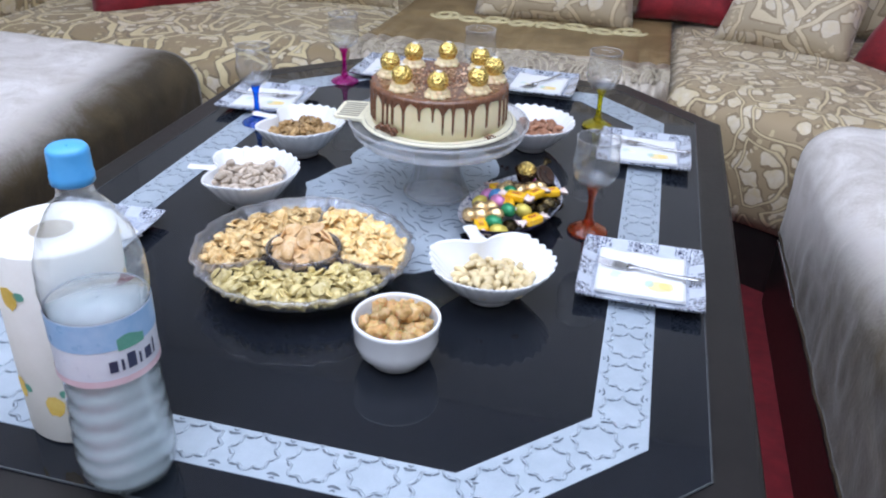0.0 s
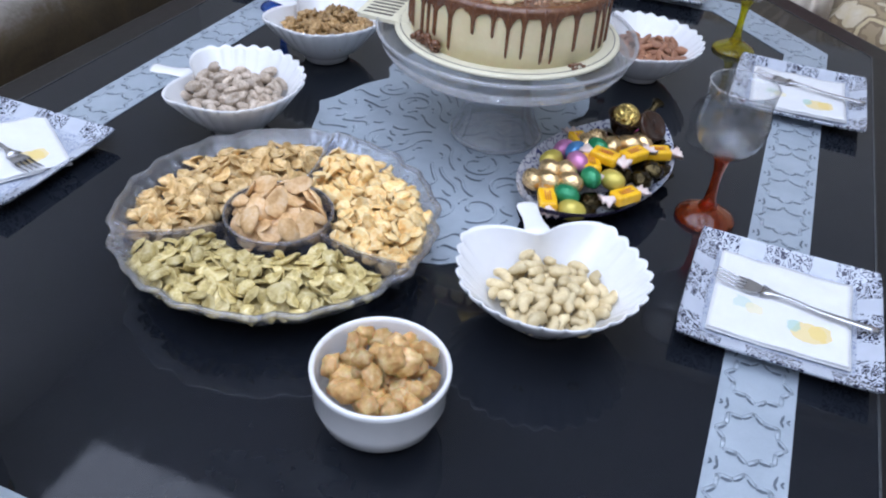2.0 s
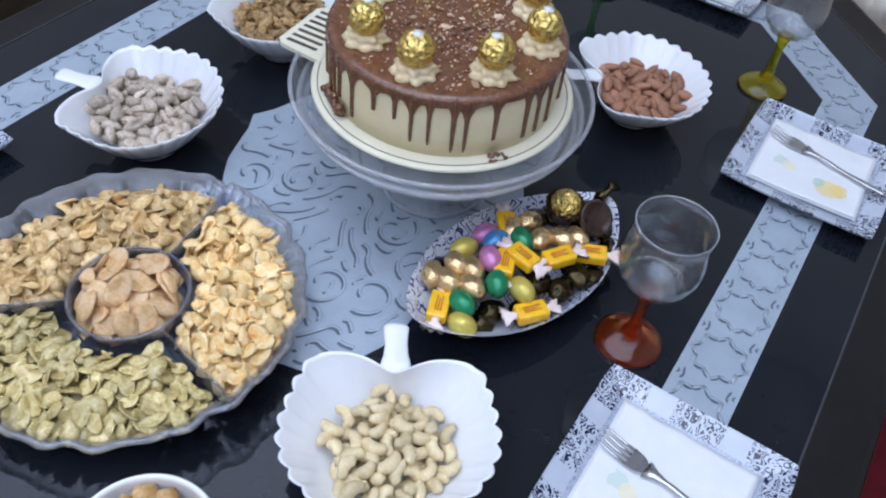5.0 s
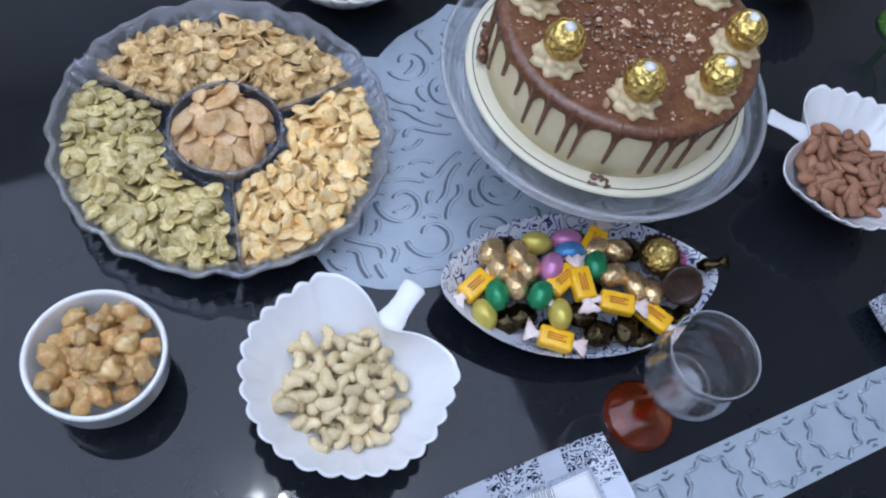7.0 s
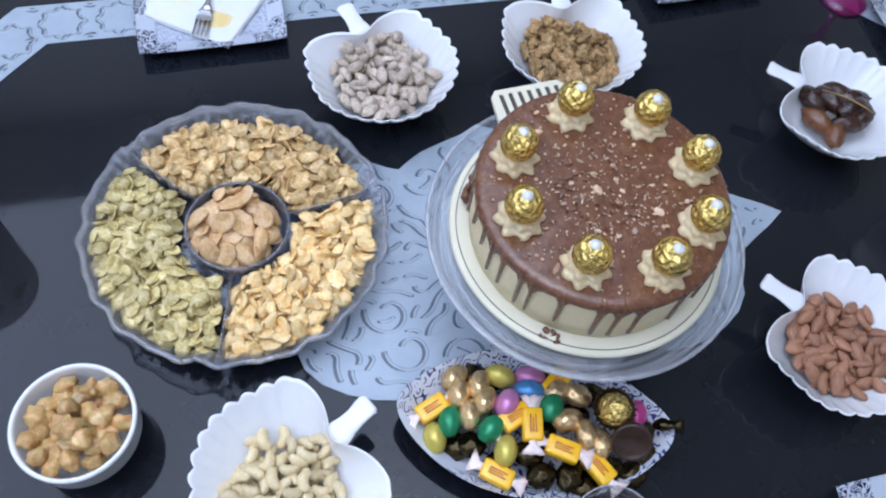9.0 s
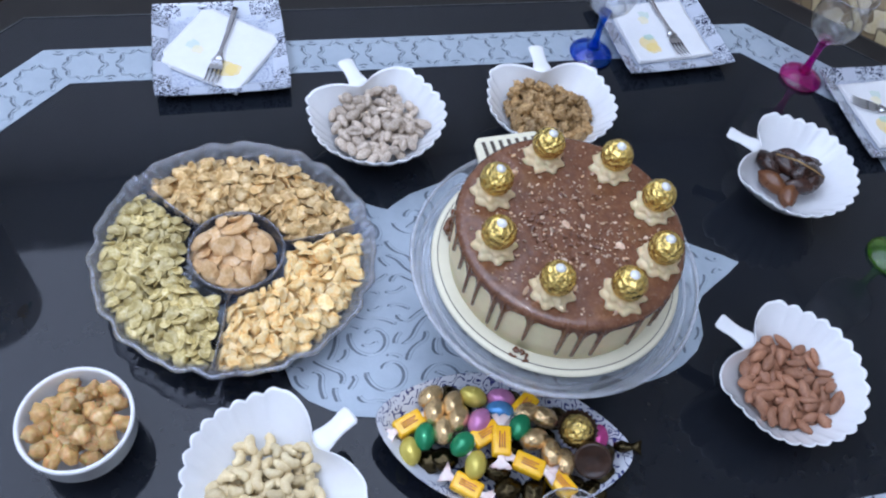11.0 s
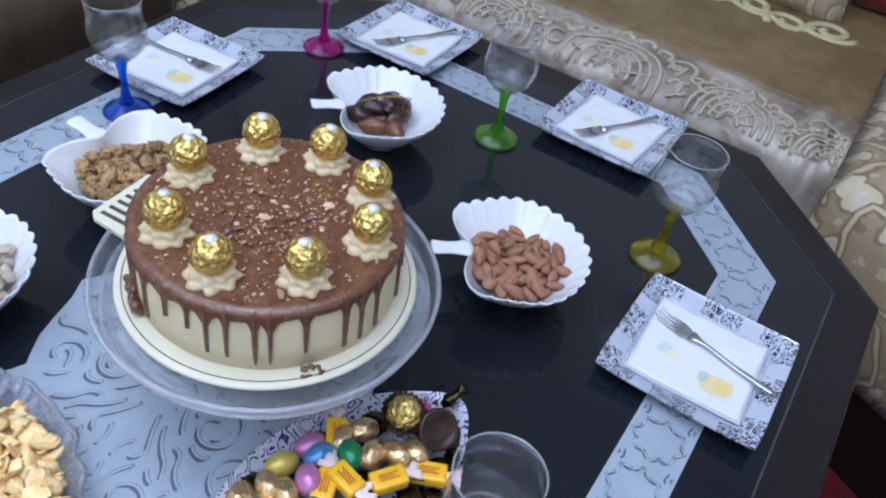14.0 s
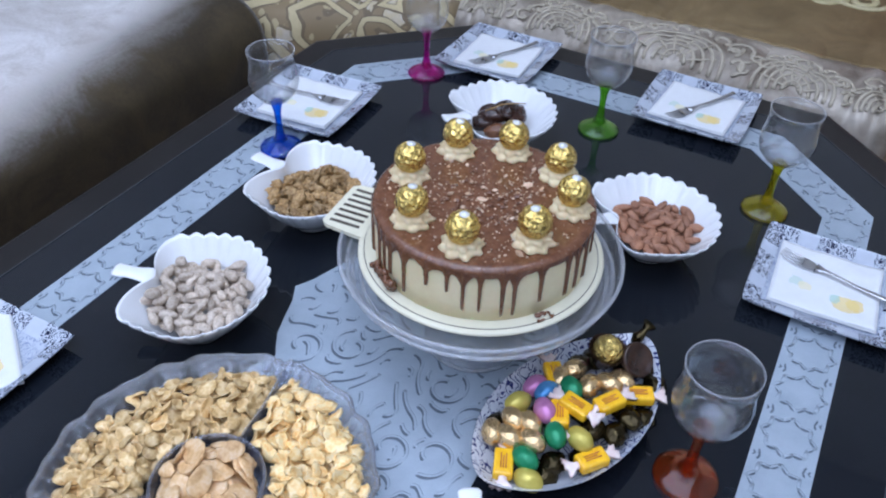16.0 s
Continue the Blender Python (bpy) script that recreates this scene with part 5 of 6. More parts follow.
bm = lathe([(0.001, -0.004), (0.017, -0.004), (0.019, -0.001), (0.019, 0.003), (0.017, 0.005), (0.0155, 0.0035), (0.001, 0.0035)], 40)
tagged(part("chocolate_round", bm, DARK_CHOCOLATE), "round dark chocolate with a ridged rim", "chocolate").matrix_basis = place @ pose(0.082, 0.004, 0.054, 40, -18, 20)
bm = bmesh.new()
tube(bm, [(-0.012, 0, 0), (-0.004, 0, 0.001), (0.004, 0, 0), (0.008, 0, 0.003), (0.016, 0, 0.002)], [0.003, 0.007, 0.0045, 0.0035, 0.0085], 10, 0.8)
tagged(part("twist_sweet", bm, DARK_FOIL), "sweet in a twisted black and gold wrapper", "sweet").matrix_basis = place @ pose(0.112, 0.030, 0.052, 10, -25, 5)

# ---- place settings ----
def square_ring(h, z, bow=0.0, n=8):
    pts = []
    for k in range(4):
        c, s = (1, 0, -1, 0)[k], (0, 1, 0, -1)[k]
        for i in range(n):
            u = -1 + 2 * i / n
            rr = h * (1 - 0.02 * abs(u) ** 6)
            pts.append((c * rr - s * u * rr, s * rr + c * u * rr, z + bow * abs(u) ** 3))
    return pts


plate = empty("square_plate", pose(0.3215, 1.138, TOP), "square glass plate with dark blue arabesque rim", "plate", "plates round the table")
part("flat", grid([square_ring(0.005, 0.006), square_ring(0.060, 0.006), square_ring(0.066, 0.0075), square_ring(0.068, 0.009)], True, True), PLATE_FLAT, plate, "pale blue grey centre", False)
part("rim", grid([square_ring(0.068, 0.009), square_ring(0.086, 0.0155, 0.0015), square_ring(0.0885, 0.017, 0.002), square_ring(0.0892, 0.016, 0.002), square_ring(0.087, 0.0125, 0.001), square_ring(0.066, 0.0045), square_ring(0.058, 0.0), square_ring(0.005, 0.0)], True, False, True), PLATE_RIM, plate, "rim with dark arabesque print", False)

rows = []
for j in range(25):
    rows.append([((-1 + i / 12) * 0.062, (-1 + j / 12) * 0.062, 0.0012 * noise.noise((i * 0.25, j * 0.25, 2)) + 0.0015 * max(0, (abs(i - 12) + abs(j - 12) - 18) / 6)) for i in range(25)])


def napkin_mesh(lift, shrink, seed):
    bm = bmesh.new()
    top = [[bm.verts.new((x * shrink, y * shrink, lift + 0.001 + z + 0.0010 * noise.noise((x * 40, y * 40, seed)))) for x, y, z in row] for row in rows]
    for a, b in zip(top, top[1:]):
        for i in range(24):
            bm.faces.new((a[i], a[i + 1], b[i + 1], b[i]))
    ext = bmesh.ops.extrude_face_region(bm, geom=bm.faces[:])
    bmesh.ops.translate(bm, vec=(0, 0, -0.0009), verts=[v for v in ext["geom"] if isinstance(v, bmesh.types.BMVert)])
    bmesh.ops.recalc_face_normals(bm, faces=bm.faces)
    return bm


napkin = empty("paper_napkin", pose(0.3215, 1.138, TOP + 0.0085, 0, 0, 0), "folded white paper napkin printed with yellow fruit", "napkin", "napkins on the plates")
part("lower_fold", napkin_mesh(0.0, 1.02, 5), NAPKIN, napkin, smooth=True)
part("upper_fold", napkin_mesh(0.0022, 1.0, 1), NAPKIN, napkin, smooth=True)

fork = empty("dessert_fork", pose(0.3215, 1.138, TOP + 0.0135), "small stainless steel dessert fork", "fork", "forks on the napkins")
L = 0.150
bm = bmesh.new()
pts, wid = [], []
for i in range(13):
    u = i / 12
    pts.append((-0.030 + u * (L / 2 + 0.030), 0, 0.0015 + 0.004 * u * u + 0.0022 * math.sin(math.pi * min(1, u * 2.2)) * (u < 0.46)))
    wid.append(0.0095 * (1 - u * 6) if u < 0.10 else 0.0023 + 0.0030 * max(0, u - 0.25))
wid = [max(0.0025, w) for w in wid]
tube(bm, pts, wid, 8, 0.42)
part("handle", bm, STEEL, fork)
bm = bmesh.new()
rows_head = []
for k in range(5):
    u = k / 4
    w = 0.0030 + 0.0065 * math.sin(math.pi / 2 * min(1, u * 1.4))
    z = 0.0022 - 0.0016 * math.sin(math.pi * u * 0.8)
    rows_head.append([(-0.028 - 0.018 * u, -w, z), (-0.028 - 0.018 * u, w, z), (-0.028 - 0.018 * u, w, z + 0.0014), (-0.028 - 0.018 * u, -w, z + 0.0014)])
part("head", grid(rows_head, True, True, True), STEEL, fork, smooth=False)
for k in range(4):
    bm = bmesh.new()
    yy = -0.0082 + 0.00547 * k
    tube(bm, [(-0.044, yy, 0.0014), (-0.058, yy, 0.0013), (-0.070, yy * 0.97, 0.0032), (-0.076, yy * 0.95, 0.0045)], [0.0016, 0.0014, 0.0012, 0.0006], 6, 0.7)
    part("tine", bm, STEEL, fork)
fork.matrix_basis = pose(0.331, 1.142, TOP + 0.0140, 0, 0, -9)
for px, py, turn, nturn, fturn, fx, fy in ((0.308, 1.632, 0, 2, -14, 0.012, 0.012), (0.048, 1.983, 0, -3, 60, 0.006, 0.0), (-0.315, 1.981, 0, 3, 62, 0.010, 0.0), (-0.508, 1.668, 4, 5, 186, -0.012, 0.010), (-0.506, 1.010, 1, 56, 164, 0.0, 0.004)):
    copy_thing(plate, pose(px, py, TOP, 0, 0, turn))
    copy_thing(napkin, pose(px, py, TOP + 0.0085, 0, 0, nturn))
    copy_thing(fork, pose(px + fx, py + fy, TOP + 0.0140, 0, 0, fturn))


def goblet(x, y, material, colour):
    g = empty("wine_glass", pose(x, y, TOP), "clear wine glass with a %s glass stem and foot" % colour, "wine glass", "wine glasses")
    part("cup", lathe([(0.001, 0.0795), (0.010, 0.080), (0.022, 0.085), (0.032, 0.097), (0.0362, 0.111), (0.0364, 0.122), (0.0335, 0.138), (0.0332, 0.145), (0.0342, 0.160), (0.0336, 0.1605), (0.0326, 0.145), (0.0329, 0.138), (0.0357, 0.122), (0.0354, 0.111), (0.0313, 0.098), (0.0214, 0.0865), (0.0098, 0.0822), (0.001, 0.0815)], 56), GOBLET_GLASS, g, "clear rounded cup")
    part("cup_base", lathe([(0.001, 0.0818), (0.0095, 0.0824), (0.0205, 0.0868), (0.0265, 0.0925), (0.0190, 0.0890), (0.010, 0.0860), (0.001, 0.0855)], 40), GLASS_BASE, g, "thick bright bottom of the cup")
    part("lip", lathe([(0.0339 + 0.0008 * math.cos(2 * math.pi * k / 6), 0.1606 + 0.0008 * math.sin(2 * math.pi * k / 6)) for k in range(7)], 48), STAND_EDGE, g, "bright glass lip")
    part("stem", lathe([(0.001, 0.0808), (0.0085, 0.0806), (0.0105, 0.0793), (0.0080, 0.073), (0.0056, 0.062), (0.0048, 0.045), (0.0062, 0.028), (0.0078, 0.020), (0.0110, 0.0145), (0.001, 0.0145)], 32), material, g, "faceted %s stem" % colour)
    part("foot", lathe([(0.001, 0.0143), (0.011, 0.0143), (0.019, 0.0105), (0.028, 0.0055), (0.0325, 0.0025), (0.0325, 0.0), (0.026, 0.0), (0.001, 0.003)], 48), material, g, "%s foot" % colour)


goblet(0.232, 1.272, RED_STEM, "red orange")
goblet(0.205, 1.768, YELLOW_STEM, "yellow")
goblet(-0.075, 1.850, GREEN_STEM, "green")
goblet(-0.404, 1.870, PURPLE_STEM, "magenta")
goblet(-0.476, 1.548, BLUE_STEM, "blue")

# ---- water bottle and paper towel ----
bottle = empty("water_bottle", pose(-0.166, 0.600, TOP + 0.0), "half full clear plastic water bottle with a blue cap", "bottle")


def rib(a, r, z):
    k = 1.0
    if 0.02 < z < 0.135:
        k -= 0.034 * (0.5 + 0.5 * math.sin(z * 300 + 0.9 * math.sin(3 * a))) ** 2
    if z < 0.022:
        k -= 0.05 * abs(math.sin(2.5 * a)) * (1 - z / 0.022)
    return k


HULL = [(0.001, 0.004), (0.030, 0.002), (0.040, 0.004), (0.0455, 0.014), (0.0475, 0.03), (0.0470, 0.06), (0.0455, 0.09), (0.0440, 0.115), (0.0430, 0.128), (0.0445, 0.136), (0.0450, 0.16), (0.0450, 0.193), (0.0435, 0.199), (0.0455, 0.206), (0.0470, 0.225), (0.0455, 0.25), (0.0385, 0.275), (0.0270, 0.296), (0.0165, 0.308), (0.0150, 0.314), (0.0150, 0.330)]
fine_hull = []
for (r0, z0), (r1, z1) in zip(HULL, HULL[1:]):
    n = max(1, int((z1 - z0) / 0.004))
    fine_hull += [(r0 + (r1 - r0) * i / n, z0 + (z1 - z0) * i / n) for i in range(n)]
fine_hull.append(HULL[-1])
part("shell", lathe(fine_hull, 60, rib), PET, bottle)
part("water", lathe([(0.001, 0.006)] + [(r * 0.975, z + 0.002) for r, z in fine_hull if 0.004 < z < 0.205] + [(0.0430, 0.2075), (0.001, 0.2075)], 60, rib), WATER, bottle, "clear water")
part("cap", lathe([(0.001, 0.353), (0.0145, 0.353), (0.0164, 0.351), (0.0170, 0.348), (0.0170, 0.330), (0.0178, 0.329), (0.0178, 0.322), (0.0165, 0.321), (0.0155, 0.321)], 72, lambda a, r, z: 1 + (0.014 * math.cos(36 * a) if 0.325 < z < 0.343 else 0)), CAP_BLUE, bottle, "ribbed light blue cap")
label = part("label", lathe([(0.0454, 0.140), (0.0456, 0.141), (0.0456, 0.206), (0.0454, 0.207)], 60), LABEL_WHITE, bottle, "white and blue paper label")


def wrap_patch(name, a0, a1, z0, z1, r, material, parent, wave=0.0):
    n = max(6, int(abs(a1 - a0) / 4))
    bot = [(r * math.cos(radians(a0 + (a1 - a0) * i / n)), r * math.sin(radians(a0 + (a1 - a0) * i / n)), z0) for i in range(n + 1)]
    top = [(x, y, z1 + wave * math.sin(i * 0.55)) for i, (x, y, _) in enumerate(bot)]
    return part(name, grid([bot, top], False), material, parent)


wrap_patch("blue_band", -180, 178, 0.178, 0.2062, 0.0462, LABEL_BLUE, label)
wrap_patch("pink_band", -180, 178, 0.1405, 0.1475, 0.0462, LABEL_PINK, label)
wrap_patch("hill_mark", -40, -8, 0.176, 0.188, 0.0465, LABEL_GREEN, label, 0.003)
for a0, a1, z0, z1 in ((-52, -43, 0.155, 0.167), (-39, -36, 0.155, 0.167), (-32, -22, 0.155, 0.171), (-18, -15, 0.155, 0.167), (-10, 0, 0.155, 0.167), (4, 7, 0.155, 0.171)):
    wrap_patch("ink_bar", a0, a1, z0, z1, 0.0466, LABEL_INK, label)

RX, RY = -0.264, 0.674
roll = empty("paper_towel_roll", pose(RX, RY, TOP), "white paper towel roll printed with yellow flowers", "paper towel")
part("paper", lathe([(0.021, 0.0), (0.060, 0.0), (0.0615, 0.002), (0.0615, 0.222), (0.060, 0.2245), (0.021, 0.2245), (0.021, 0.0)], 72, lambda a, r, z: 1 + 0.006 * math.sin(3 * a + z * 9)), TOWEL, roll)
part("core", lathe([(0.0208, 0.001), (0.0208, 0.2235), (0.0195, 0.2235), (0.0195, 0.001), (0.0208, 0.001)], 32), CARDBOARD, roll, "grey cardboard core")


def wrap_blot(name, a, z, w, hgt, r, material, parent, seed):
    """A printed spot on a round wall."""
    n = 18
    ring = []
    for i in range(n):
        t = 2 * math.pi * i / n
        k = 1 + 0.22 * noise.noise((2 * math.cos(t), 2 * math.sin(t), seed))
        th = radians(a) + k * w * math.cos(t) / r
        ring.append((r * math.cos(th), r * math.sin(th), z + k * hgt * math.sin(t)))
    bm = bmesh.new()
    mid = bm.verts.new((r * math.cos(radians(a)), r * math.sin(radians(a)), z))
    vs = [bm.verts.new(p) for p in ring]
    for i in range(n):
        bm.faces.new((mid, vs[i], vs[(i + 1) % n]))
    return part(name, bm, material, parent)


for k in range(12):
    wrap_blot("flower_print", -160 + 40 * (k % 6) + 18 * (k // 6), 0.050 + 0.115 * (k // 6) + 0.012 * (k % 2), 0.010, 0.013, 0.0622, TOWEL_YELLOW, roll, k)
    wrap_blot("leaf_print", -148 + 40 * (k % 6) + 18 * (k // 6), 0.066 + 0.115 * (k // 6), 0.006, 0.005, 0.0622, LABEL_GREEN, roll, k + 30)

# ---- sofas ----
def cushion_block(x0, x1, y0, y1, z0, z1, edge, seed=1, cuts=14):
    """A stuffed block with a rounded rim and slight dents."""
    bm = box(x0, x1, y0, y1, z0, z1, edge, 6)
    bmesh.ops.subdivide_edges(bm, edges=[e for e in bm.edges if e.calc_length() > 0.12], cuts=cuts, use_grid_fill=True)
    cx, cy = (x0 + x1) / 2, (y0 + y1) / 2
    for v in bm.verts:
        q = v.co
        k = 0.006 * noise.noise(q * 3.5 + Vector((seed, 0, 0))) + 0.003 * noise.noise(q * 11)
        v.co = q + Vector((0.7 * k, 0.7 * k, k if q.z > (z0 + z1) / 2 else 0))
    return bm


SEAT = 0.475
LEFT_X, RIGHT_X, FAR_Y, END_Y = -0.865, 0.675, 2.19, 1.985


def bench(name, x0, x1, y0, y1, front, label):
    so = empty(name, pose((x0 + x1) / 2, (y0 + y1) / 2, 0), label, "sofa", "sofas round the table")
    cx, cy = (x0 + x1) / 2, (y0 + y1) / 2
    return so, cx, cy


def sofa_side(x0, x1, inner, sign, label):
    """A long seat beside the table: black base, stuffed seat, backrest."""
    y0, y1 = -0.75, END_Y
    so, cx, cy = bench("sofa", x0, x1, y0, y1, inner, label)
    part("base", box(x0 - cx - (0.012 if sign > 0 else 0.0), x1 - cx + (0.012 if sign < 0 else 0.0), y0 - cy, y1 - cy, 0.0, 0.20, 0.008, 2), BASE_BLACK, so, "black studded base", False)
    bm = cushion_block(x0 - cx, x1 - cx, y0 - cy, y1 - cy, 0.19, SEAT, 0.075)
    seat = part("seat_cushion", bm, VELVET_BROWN, so, "olive brown velvet seat")
    bw = 0.16
    wx0, wx1 = (x1 - bw, x1) if sign > 0 else (x0, x0 + bw)
    part("backrest", cushion_block(wx0 - cx, wx1 - cx, y0 - cy, y1 - cy, SEAT - 0.02, 0.86, 0.06, 4), VELVET_BROWN, so)
    return so, cx, cy


left_sofa, lcx, lcy = sofa_side(-1.75, LEFT_X, LEFT_X, -1, "olive brown velvet sofa with a grey velvet throw")
right_sofa, rcx, rcy = sofa_side(RIGHT_X, 1.56, RIGHT_X, 1, "olive brown velvet sofa with a grey velvet throw")


def velvet_throw(x_in, sign, y0, y1, ends, blend, hang, reach=0.62):
    """A velvet throw over the seat and its inner side, pale turning olive across it; ends: (y, where the olive begins,
    past the rounding).
    """
    R, lift = 0.085, 0.016
    quarter_turn = R * math.pi / 2
    total = quarter_turn + SEAT + lift - R - hang

    def on(s):
        if s < 0:
            return R - s, SEAT + lift, 1.0
        if s < quarter_turn:
            a = s / R
            return R - (R + 0.010) * math.sin(a), SEAT + lift - R * (1 - math.cos(a)), math.cos(a)
        return -0.010, SEAT + lift - R - (s - quarter_turn), 0.0

    rows, border, n, m = [], [], 200, 64
    for j in range(n + 1):
        y = y0 + (y1 - y0) * j / n
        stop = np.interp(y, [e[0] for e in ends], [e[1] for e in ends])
        row = []
        for k in range(m + 1):
            s = -(reach - R) + (total + reach - R) * k / m
            d, z, flat = on(s)
            w = 0.005 * noise.noise((y * 7, d * 7, z * 7)) + 0.003 * noise.noise((y * 22, d * 20, z * 20)) + 0.003 * (1 - flat) * max(0.0, noise.noise((y * 13, z * 3, 5)) - 0.15)
            row.append((x_in + sign * (d - abs(w) * (1 - flat)), y, z + abs(w) * flat))
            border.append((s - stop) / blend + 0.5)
        rows.append(row)
    bm = grid(rows, False)
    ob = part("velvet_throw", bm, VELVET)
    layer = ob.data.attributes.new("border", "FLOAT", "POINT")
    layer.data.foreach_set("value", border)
    thick = ob.modifiers.new("thickness", "SOLIDIFY")
    thick.thickness, thick.offset = 0.004, 0.0
    bm = bmesh.new()
    tube(bm, [row[-1] for row in rows], 0.005, 8)
    part("hem", bm, VELVET_BROWN, ob, "stitched olive hem")
    return tagged(ob, "velvet throw on the sofa, pale grey on top, turning olive down its front", "throw", "throws on the sofas")


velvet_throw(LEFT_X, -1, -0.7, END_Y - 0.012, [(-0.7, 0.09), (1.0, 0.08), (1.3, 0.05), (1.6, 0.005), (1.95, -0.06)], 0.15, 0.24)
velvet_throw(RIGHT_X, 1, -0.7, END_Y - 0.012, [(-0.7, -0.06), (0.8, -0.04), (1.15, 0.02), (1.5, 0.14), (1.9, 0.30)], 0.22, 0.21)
stud = mesh_of("stud", lathe([(0.001, 0.004), (0.003, 0.003), (0.004, 0.0)], 10), STEEL)
for i in range(26):
    s = new("stud", stud)
    s.parent = right_sofa
    s.matrix_basis = pose(RIGHT_X - 0.012 - rcx, END_Y - 0.02 - 0.012 * i - rcy, 0.192, 0, -90, 0)


def corner_seat(sign, label):
    """The padded corner between a side sofa and the far one, its front cut aslant."""
    inner = LEFT_X if sign < 0 else RIGHT_X
    back = -1.75 if sign < 0 else 1.56
    edge = -0.50 if sign < 0 else 0.345
    out = [(inner, END_Y + 0.012), (edge, FAR_Y - 0.01), (edge, 2.95), (back, 2.95), (back, END_Y + 0.012)]
    cx, cy = (edge + back) / 2, 2.45
    so = empty("corner_sofa", pose(cx, cy, 0), label, "sofa", "sofas round the table")

    def rounded(inset, z):
        c = Vector((cx, cy))
        pts = []
        for i in range(5):
            p, q = Vector(out[i]), Vector(out[(i + 1) % 5])
            for k in range(16):
                v = p + (q - p) * k / 16
                d = (v - c)
                wav = 0.006 * noise.noise((v.x * 6, v.y * 6, z * 6))
                w = d * (1 - inset / d.length) + d.normalized() * wav
                pts.append((w.x, w.y, z + (0.012 * noise.noise((v.x * 4, v.y * 4, 1)) if inset > 0.03 else 0)))
        return pts

    rows = [rounded(0.012, 0.18), rounded(0.0, 0.22), rounded(-0.006, 0.32), rounded(0.0, SEAT - 0.07), rounded(0.012, SEAT - 0.035), rounded(0.035, SEAT - 0.010), rounded(0.075, SEAT), rounded(0.20, SEAT + 0.008), rounded(0.40, SEAT + 0.012)]
    bm = grid(rows, True, True, True)
    if sign < 0:
        bmesh.ops.recalc_face_normals(bm, faces=bm.faces)
    cloth = DAMASK if sign < 0 else DAMASK_LEAFY
    part("seat_cushion", bm, cloth, so, "floral damask seat")
    rows = [rounded(0.02, 0.0), rounded(0.02, 0.178)]
    part("base", grid(rows, True, True, True), BASE_BLACK, so, "black base", False)
    bx0, bx1 = (back - cx, back - cx + 0.16) if sign < 0 else (back - cx - 0.16, back - cx)
    part("backrest", cushion_block(bx0, bx1, END_Y + 0.02 - cy, 2.95 - cy, SEAT - 0.02, 0.86, 0.06, 3, 6), cloth, so)
    return so


corner_seat(-1, "corner sofa in gold and beige floral damask")
corner_seat(1, "corner sofa in gold and beige floral damask")

far_sofa = empty("sofa", pose(-0.08, 2.58, 0), "far sofa in pale floral damask under a satin throw", "sofa", "sofas round the table")
part("base", box(-0.41, 0.415, -0.37, 0.37, 0.0, 0.20, 0.008, 2), BASE_BLACK, far_sofa, "black base", False)
part("seat_cushion", cushion_block(-0.41, 0.415, -0.385, 0.37, 0.19, SEAT - 0.012, 0.06, 7, 8), DAMASK_PALE, far_sofa)
part("backrest", cushion_block(-1.67, 1.64, 0.37, 0.55, SEAT - 0.02, 0.90, 0.06, 9, 10), DAMASK_PALE, far_sofa)

# satin throw over the far seat, gathered in folds at its hem
def drape(s, u):
    """A place on the throw: s across it, u from its back edge to its hem."""
    calm = 0.35 + 0.65 * min(1.0, abs(s - 0.10) / 0.34) ** 2
    fold = calm * (0.019 * math.sin(s * 60 + 2.2 * math.sin(s * 13)) + 0.008 * noise.noise((s * 18, 1, 0)))
    if u < 0.66:
        y, z = 0.36 - (0.36 + 0.335) * u / 0.66, SEAT + 0.004
        lift = (u / 0.66) ** 3
    else:
        a = (u - 0.66) / 0.34
        y = -0.335 - 0.062 * math.sin(min(1, a * 2.2) * math.pi / 2)
        z = SEAT + 0.004 - 0.055 * (1 - math.cos(min(1, a * 2.2) * math.pi / 2)) - 0.16 * max(0, a - 0.4)
        lift = 1.0
    w = 0.010 * noise.noise((s * 5, y * 5, 3)) + 0.004 * noise.noise((s * 14, y * 14, 3))
    return (s, y - abs(fold) * lift * (1 if u > 0.5 else 0.5), z + w * 0.6 + 0.006 + abs(fold) * 0.9 * lift)


rows = [[drape(-0.425 + 0.86 * i / 140, j / 60) for i in range(141)] for j in range(61)]
satin = empty("satin_throw", pose(-0.08, 2.58, 0), "bronze and champagne satin throw with cream embroidery", "throw")
for name, chosen, cloth in (("cloth", rows[:35], SATIN), ("border", rows[34:], SATIN_PALE)):
    bm = grid(chosen, False)
    ext = bmesh.ops.extrude_face_region(bm, geom=bm.faces[:])
    bmesh.ops.translate(bm, vec=(0, 0.002, -0.003), verts=[v for v in ext["geom"] if isinstance(v, bmesh.types.BMVert)])
    bmesh.ops.recalc_face_normals(bm, faces=bm.faces)
    part(name, bm, cloth, satin, "gathered champagne satin border" if name == "border" else "")


def scroll3(bm, pts, rad):
    """Raised stitching that follows the throw over its front edge."""
    line = []
    for x, y in pts:
        over = max(0.0, -0.335 - y)
        u = 0.66 + over / 0.55 if over else 0.66 * (0.36 - y) / 0.695
        p = Vector(drape(max(-0.42, min(0.43, x)), min(0.98, u)))
        line.append(p + Vector((0, -0.002 if over > 0.03 else 0, 0.001)))
    tube(bm, line, rad, 6, 0.5)


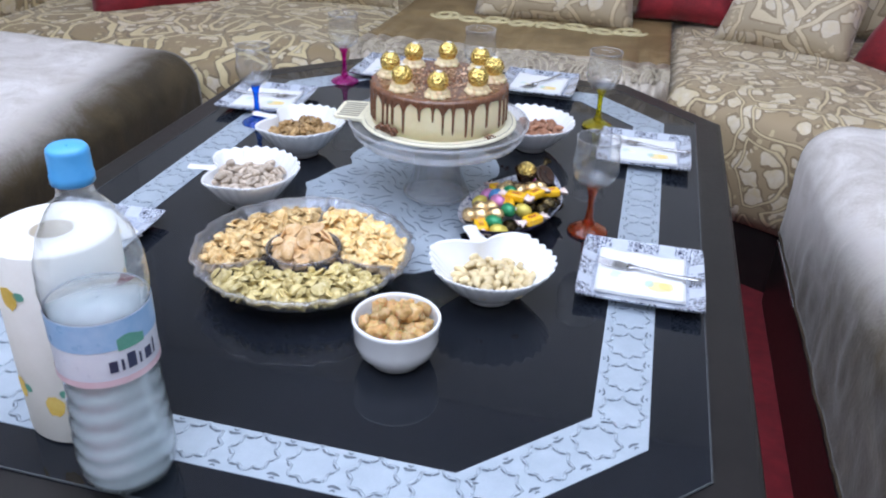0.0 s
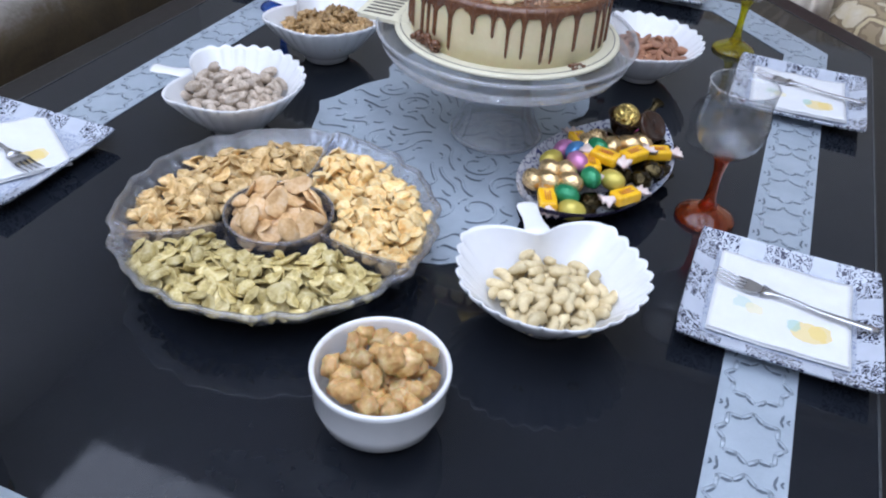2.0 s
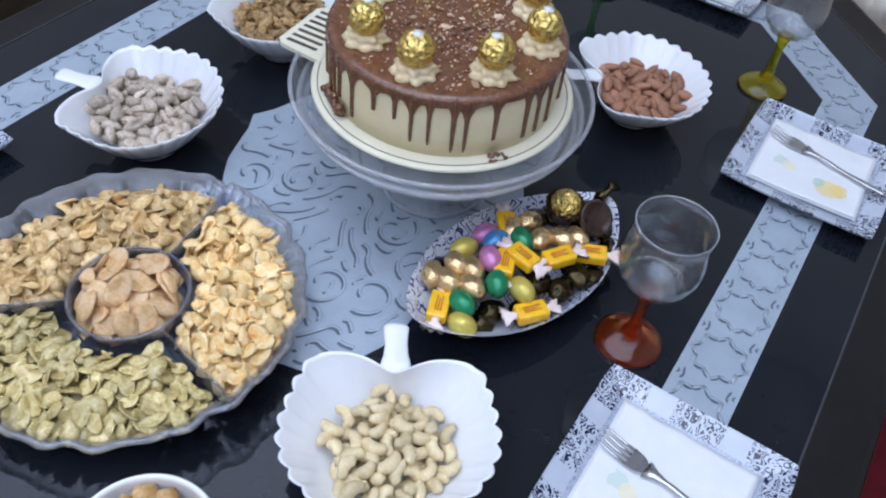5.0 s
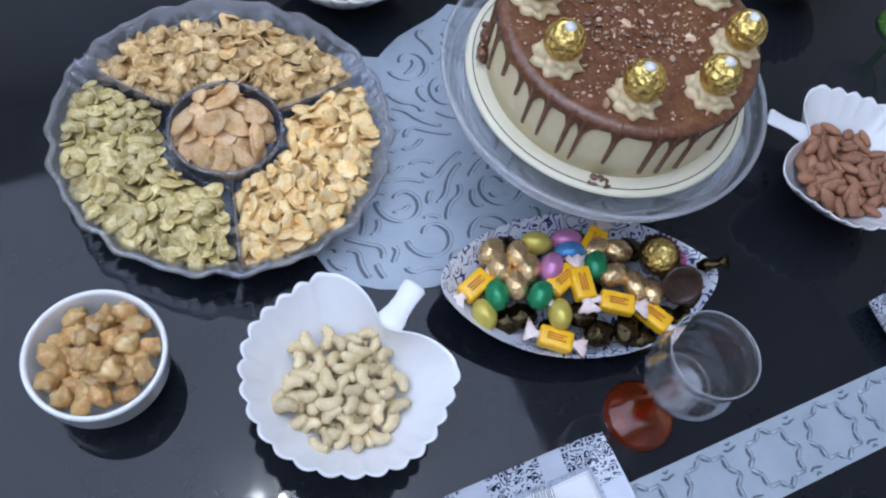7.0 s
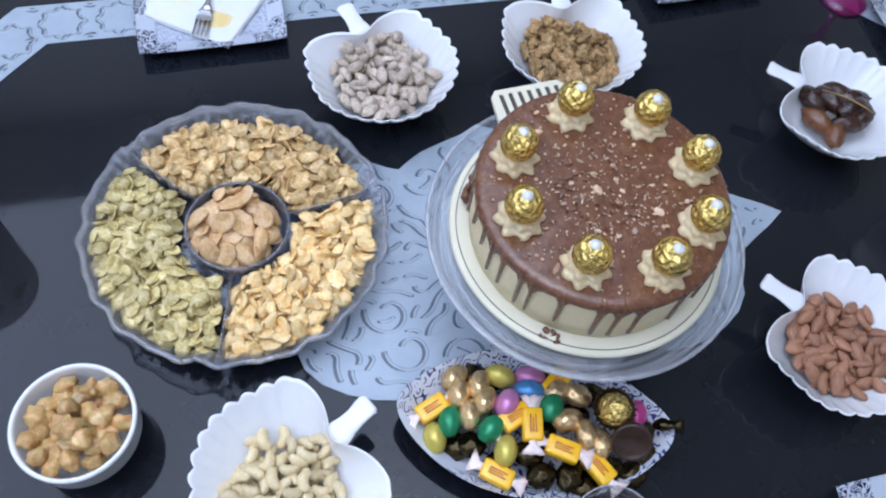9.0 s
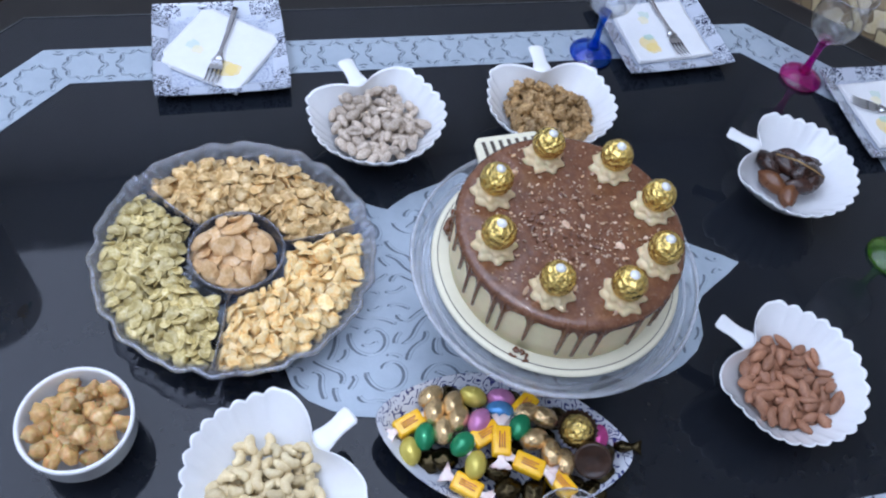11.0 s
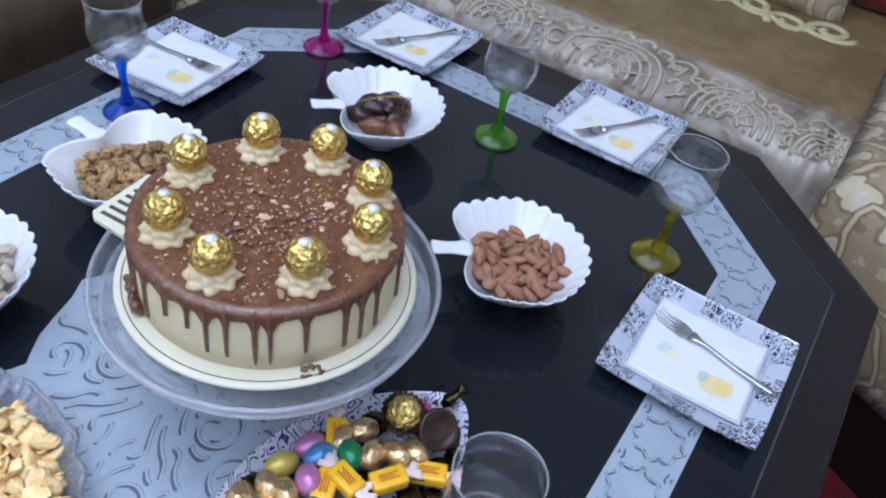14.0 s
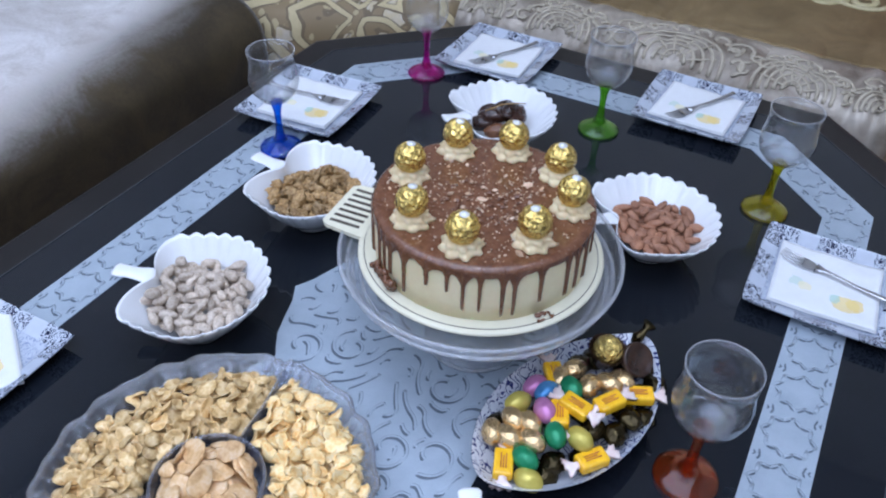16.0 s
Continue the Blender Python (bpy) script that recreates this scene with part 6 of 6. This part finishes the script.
# round shell motifs and running scrolls along the front, and a wider scroll band further back
bm = bmesh.new()
for mx, scale in ((0.03, 1.0), (-0.20, 0.8), (0.25, 0.8), (-0.375, 0.55), (0.41, 0.55)):
    my, scale = -0.375, 1.15 * scale
    for k in range(5):
        scroll3(bm, spiral(mx, my, scale * (0.018 + 0.015 * k), scale * (0.018 + 0.015 * k), -10, 190, 18), 0.0036)
    for k in range(8):
        a = radians(10 + 160 * k / 7)
        scroll3(bm, spiral(mx + scale * 0.098 * math.cos(a), my + scale * 0.098 * math.sin(a), scale * 0.018, scale * 0.005, math.degrees(a) - 100, math.degrees(a) + 170, 12), 0.0045)
    for k in range(6):
        a = radians(15 + 30 * k)
        scroll3(bm, [(mx + scale * r * math.cos(a), my + scale * r * math.sin(a)) for r in (0.01, 0.03, 0.05, 0.07)], 0.003)
for s in (-1, 1):
    for k in range(6):
        cx = 0.03 + s * (0.105 + 0.062 * k)
        scroll3(bm, spiral(cx, -0.300 - 0.03 * (k % 2), 0.030, 0.007, 90 - s * 120, 90 + s * 300, 14), 0.0042)
tagged(part("front_embroidery", bm, EMBROIDERY, satin, "cream shell embroidery"), kind="stuff")
bm = bmesh.new()
for s in (-1, 1):
    for k in range(4):
        cx = 0.02 + s * (0.05 + 0.08 * k)
        scroll3(bm, spiral(cx, 0.06 + 0.025 * (k % 2), 0.045, 0.012, 90 + s * 130, 90 - s * 300, 16), 0.009)
        scroll3(bm, spiral(cx, 0.10, 0.05, 0.055, 200, 340, 10), 0.008)
tagged(part("back_embroidery", bm, EMBROIDERY_GOLD, satin, "gold scroll embroidery"), kind="stuff")


def pillow(x, y, z, w, h, d, rx, rz, material, label):
    """A stuffed pillow with pinched corners."""
    n = 16
    bm = bmesh.new()
    bmesh.ops.create_grid(bm, x_segments=n, y_segments=n, size=1)
    for v in bm.verts:
        a, b = v.co.x, v.co.y
        puff = max(0.0, (1 - a ** 4) * (1 - b ** 4)) ** 0.55
        v.co = Vector((a * w / 2 * (1 - 0.07 * (1 - b * b)), b * h / 2 * (1 - 0.07 * (1 - a * a)), puff * d / 2 + 0.004 * noise.noise((a * 3, b * 3, x))))
    dup = bmesh.ops.duplicate(bm, geom=bm.verts[:] + bm.edges[:] + bm.faces[:])
    for v in [g for g in dup["geom"] if isinstance(g, bmesh.types.BMVert)]:
        v.co.z = -v.co.z
    bmesh.ops.remove_doubles(bm, verts=bm.verts, dist=0.003)
    bmesh.ops.recalc_face_normals(bm, faces=bm.faces)
    ob = tagged(part("pillow", bm, material), label, "pillow", "sofa pillows")
    ob.matrix_basis = pose(x, y, z, rx, 0, rz)
    return ob


pillow(-0.02, 2.80, 0.62, 0.52, 0.34, 0.15, 64, 0, DAMASK_PALE, "pale floral pillow leaning on the far backrest")
pillow(0.40, 2.90, 0.63, 0.32, 0.32, 0.13, 62, -8, RED_SATIN, "red satin pillow leaning on the backrest")
pillow(0.70, 2.72, 0.61, 0.40, 0.34, 0.15, 52, -25, DAMASK_PALE, "pale floral pillow on the corner sofa")
pillow(1.06, 2.50, 0.61, 0.42, 0.36, 0.14, 55, -52, RED_SATIN, "red satin pillow on the corner sofa")
pillow(-1.30, 2.50, 0.60, 0.42, 0.34, 0.14, 58, 48, RED_SATIN, "red satin pillow on the corner sofa")
pillow(-0.76, 2.78, 0.61, 0.42, 0.34, 0.15, 62, 14, DAMASK_PALE, "pale floral pillow on the corner sofa")
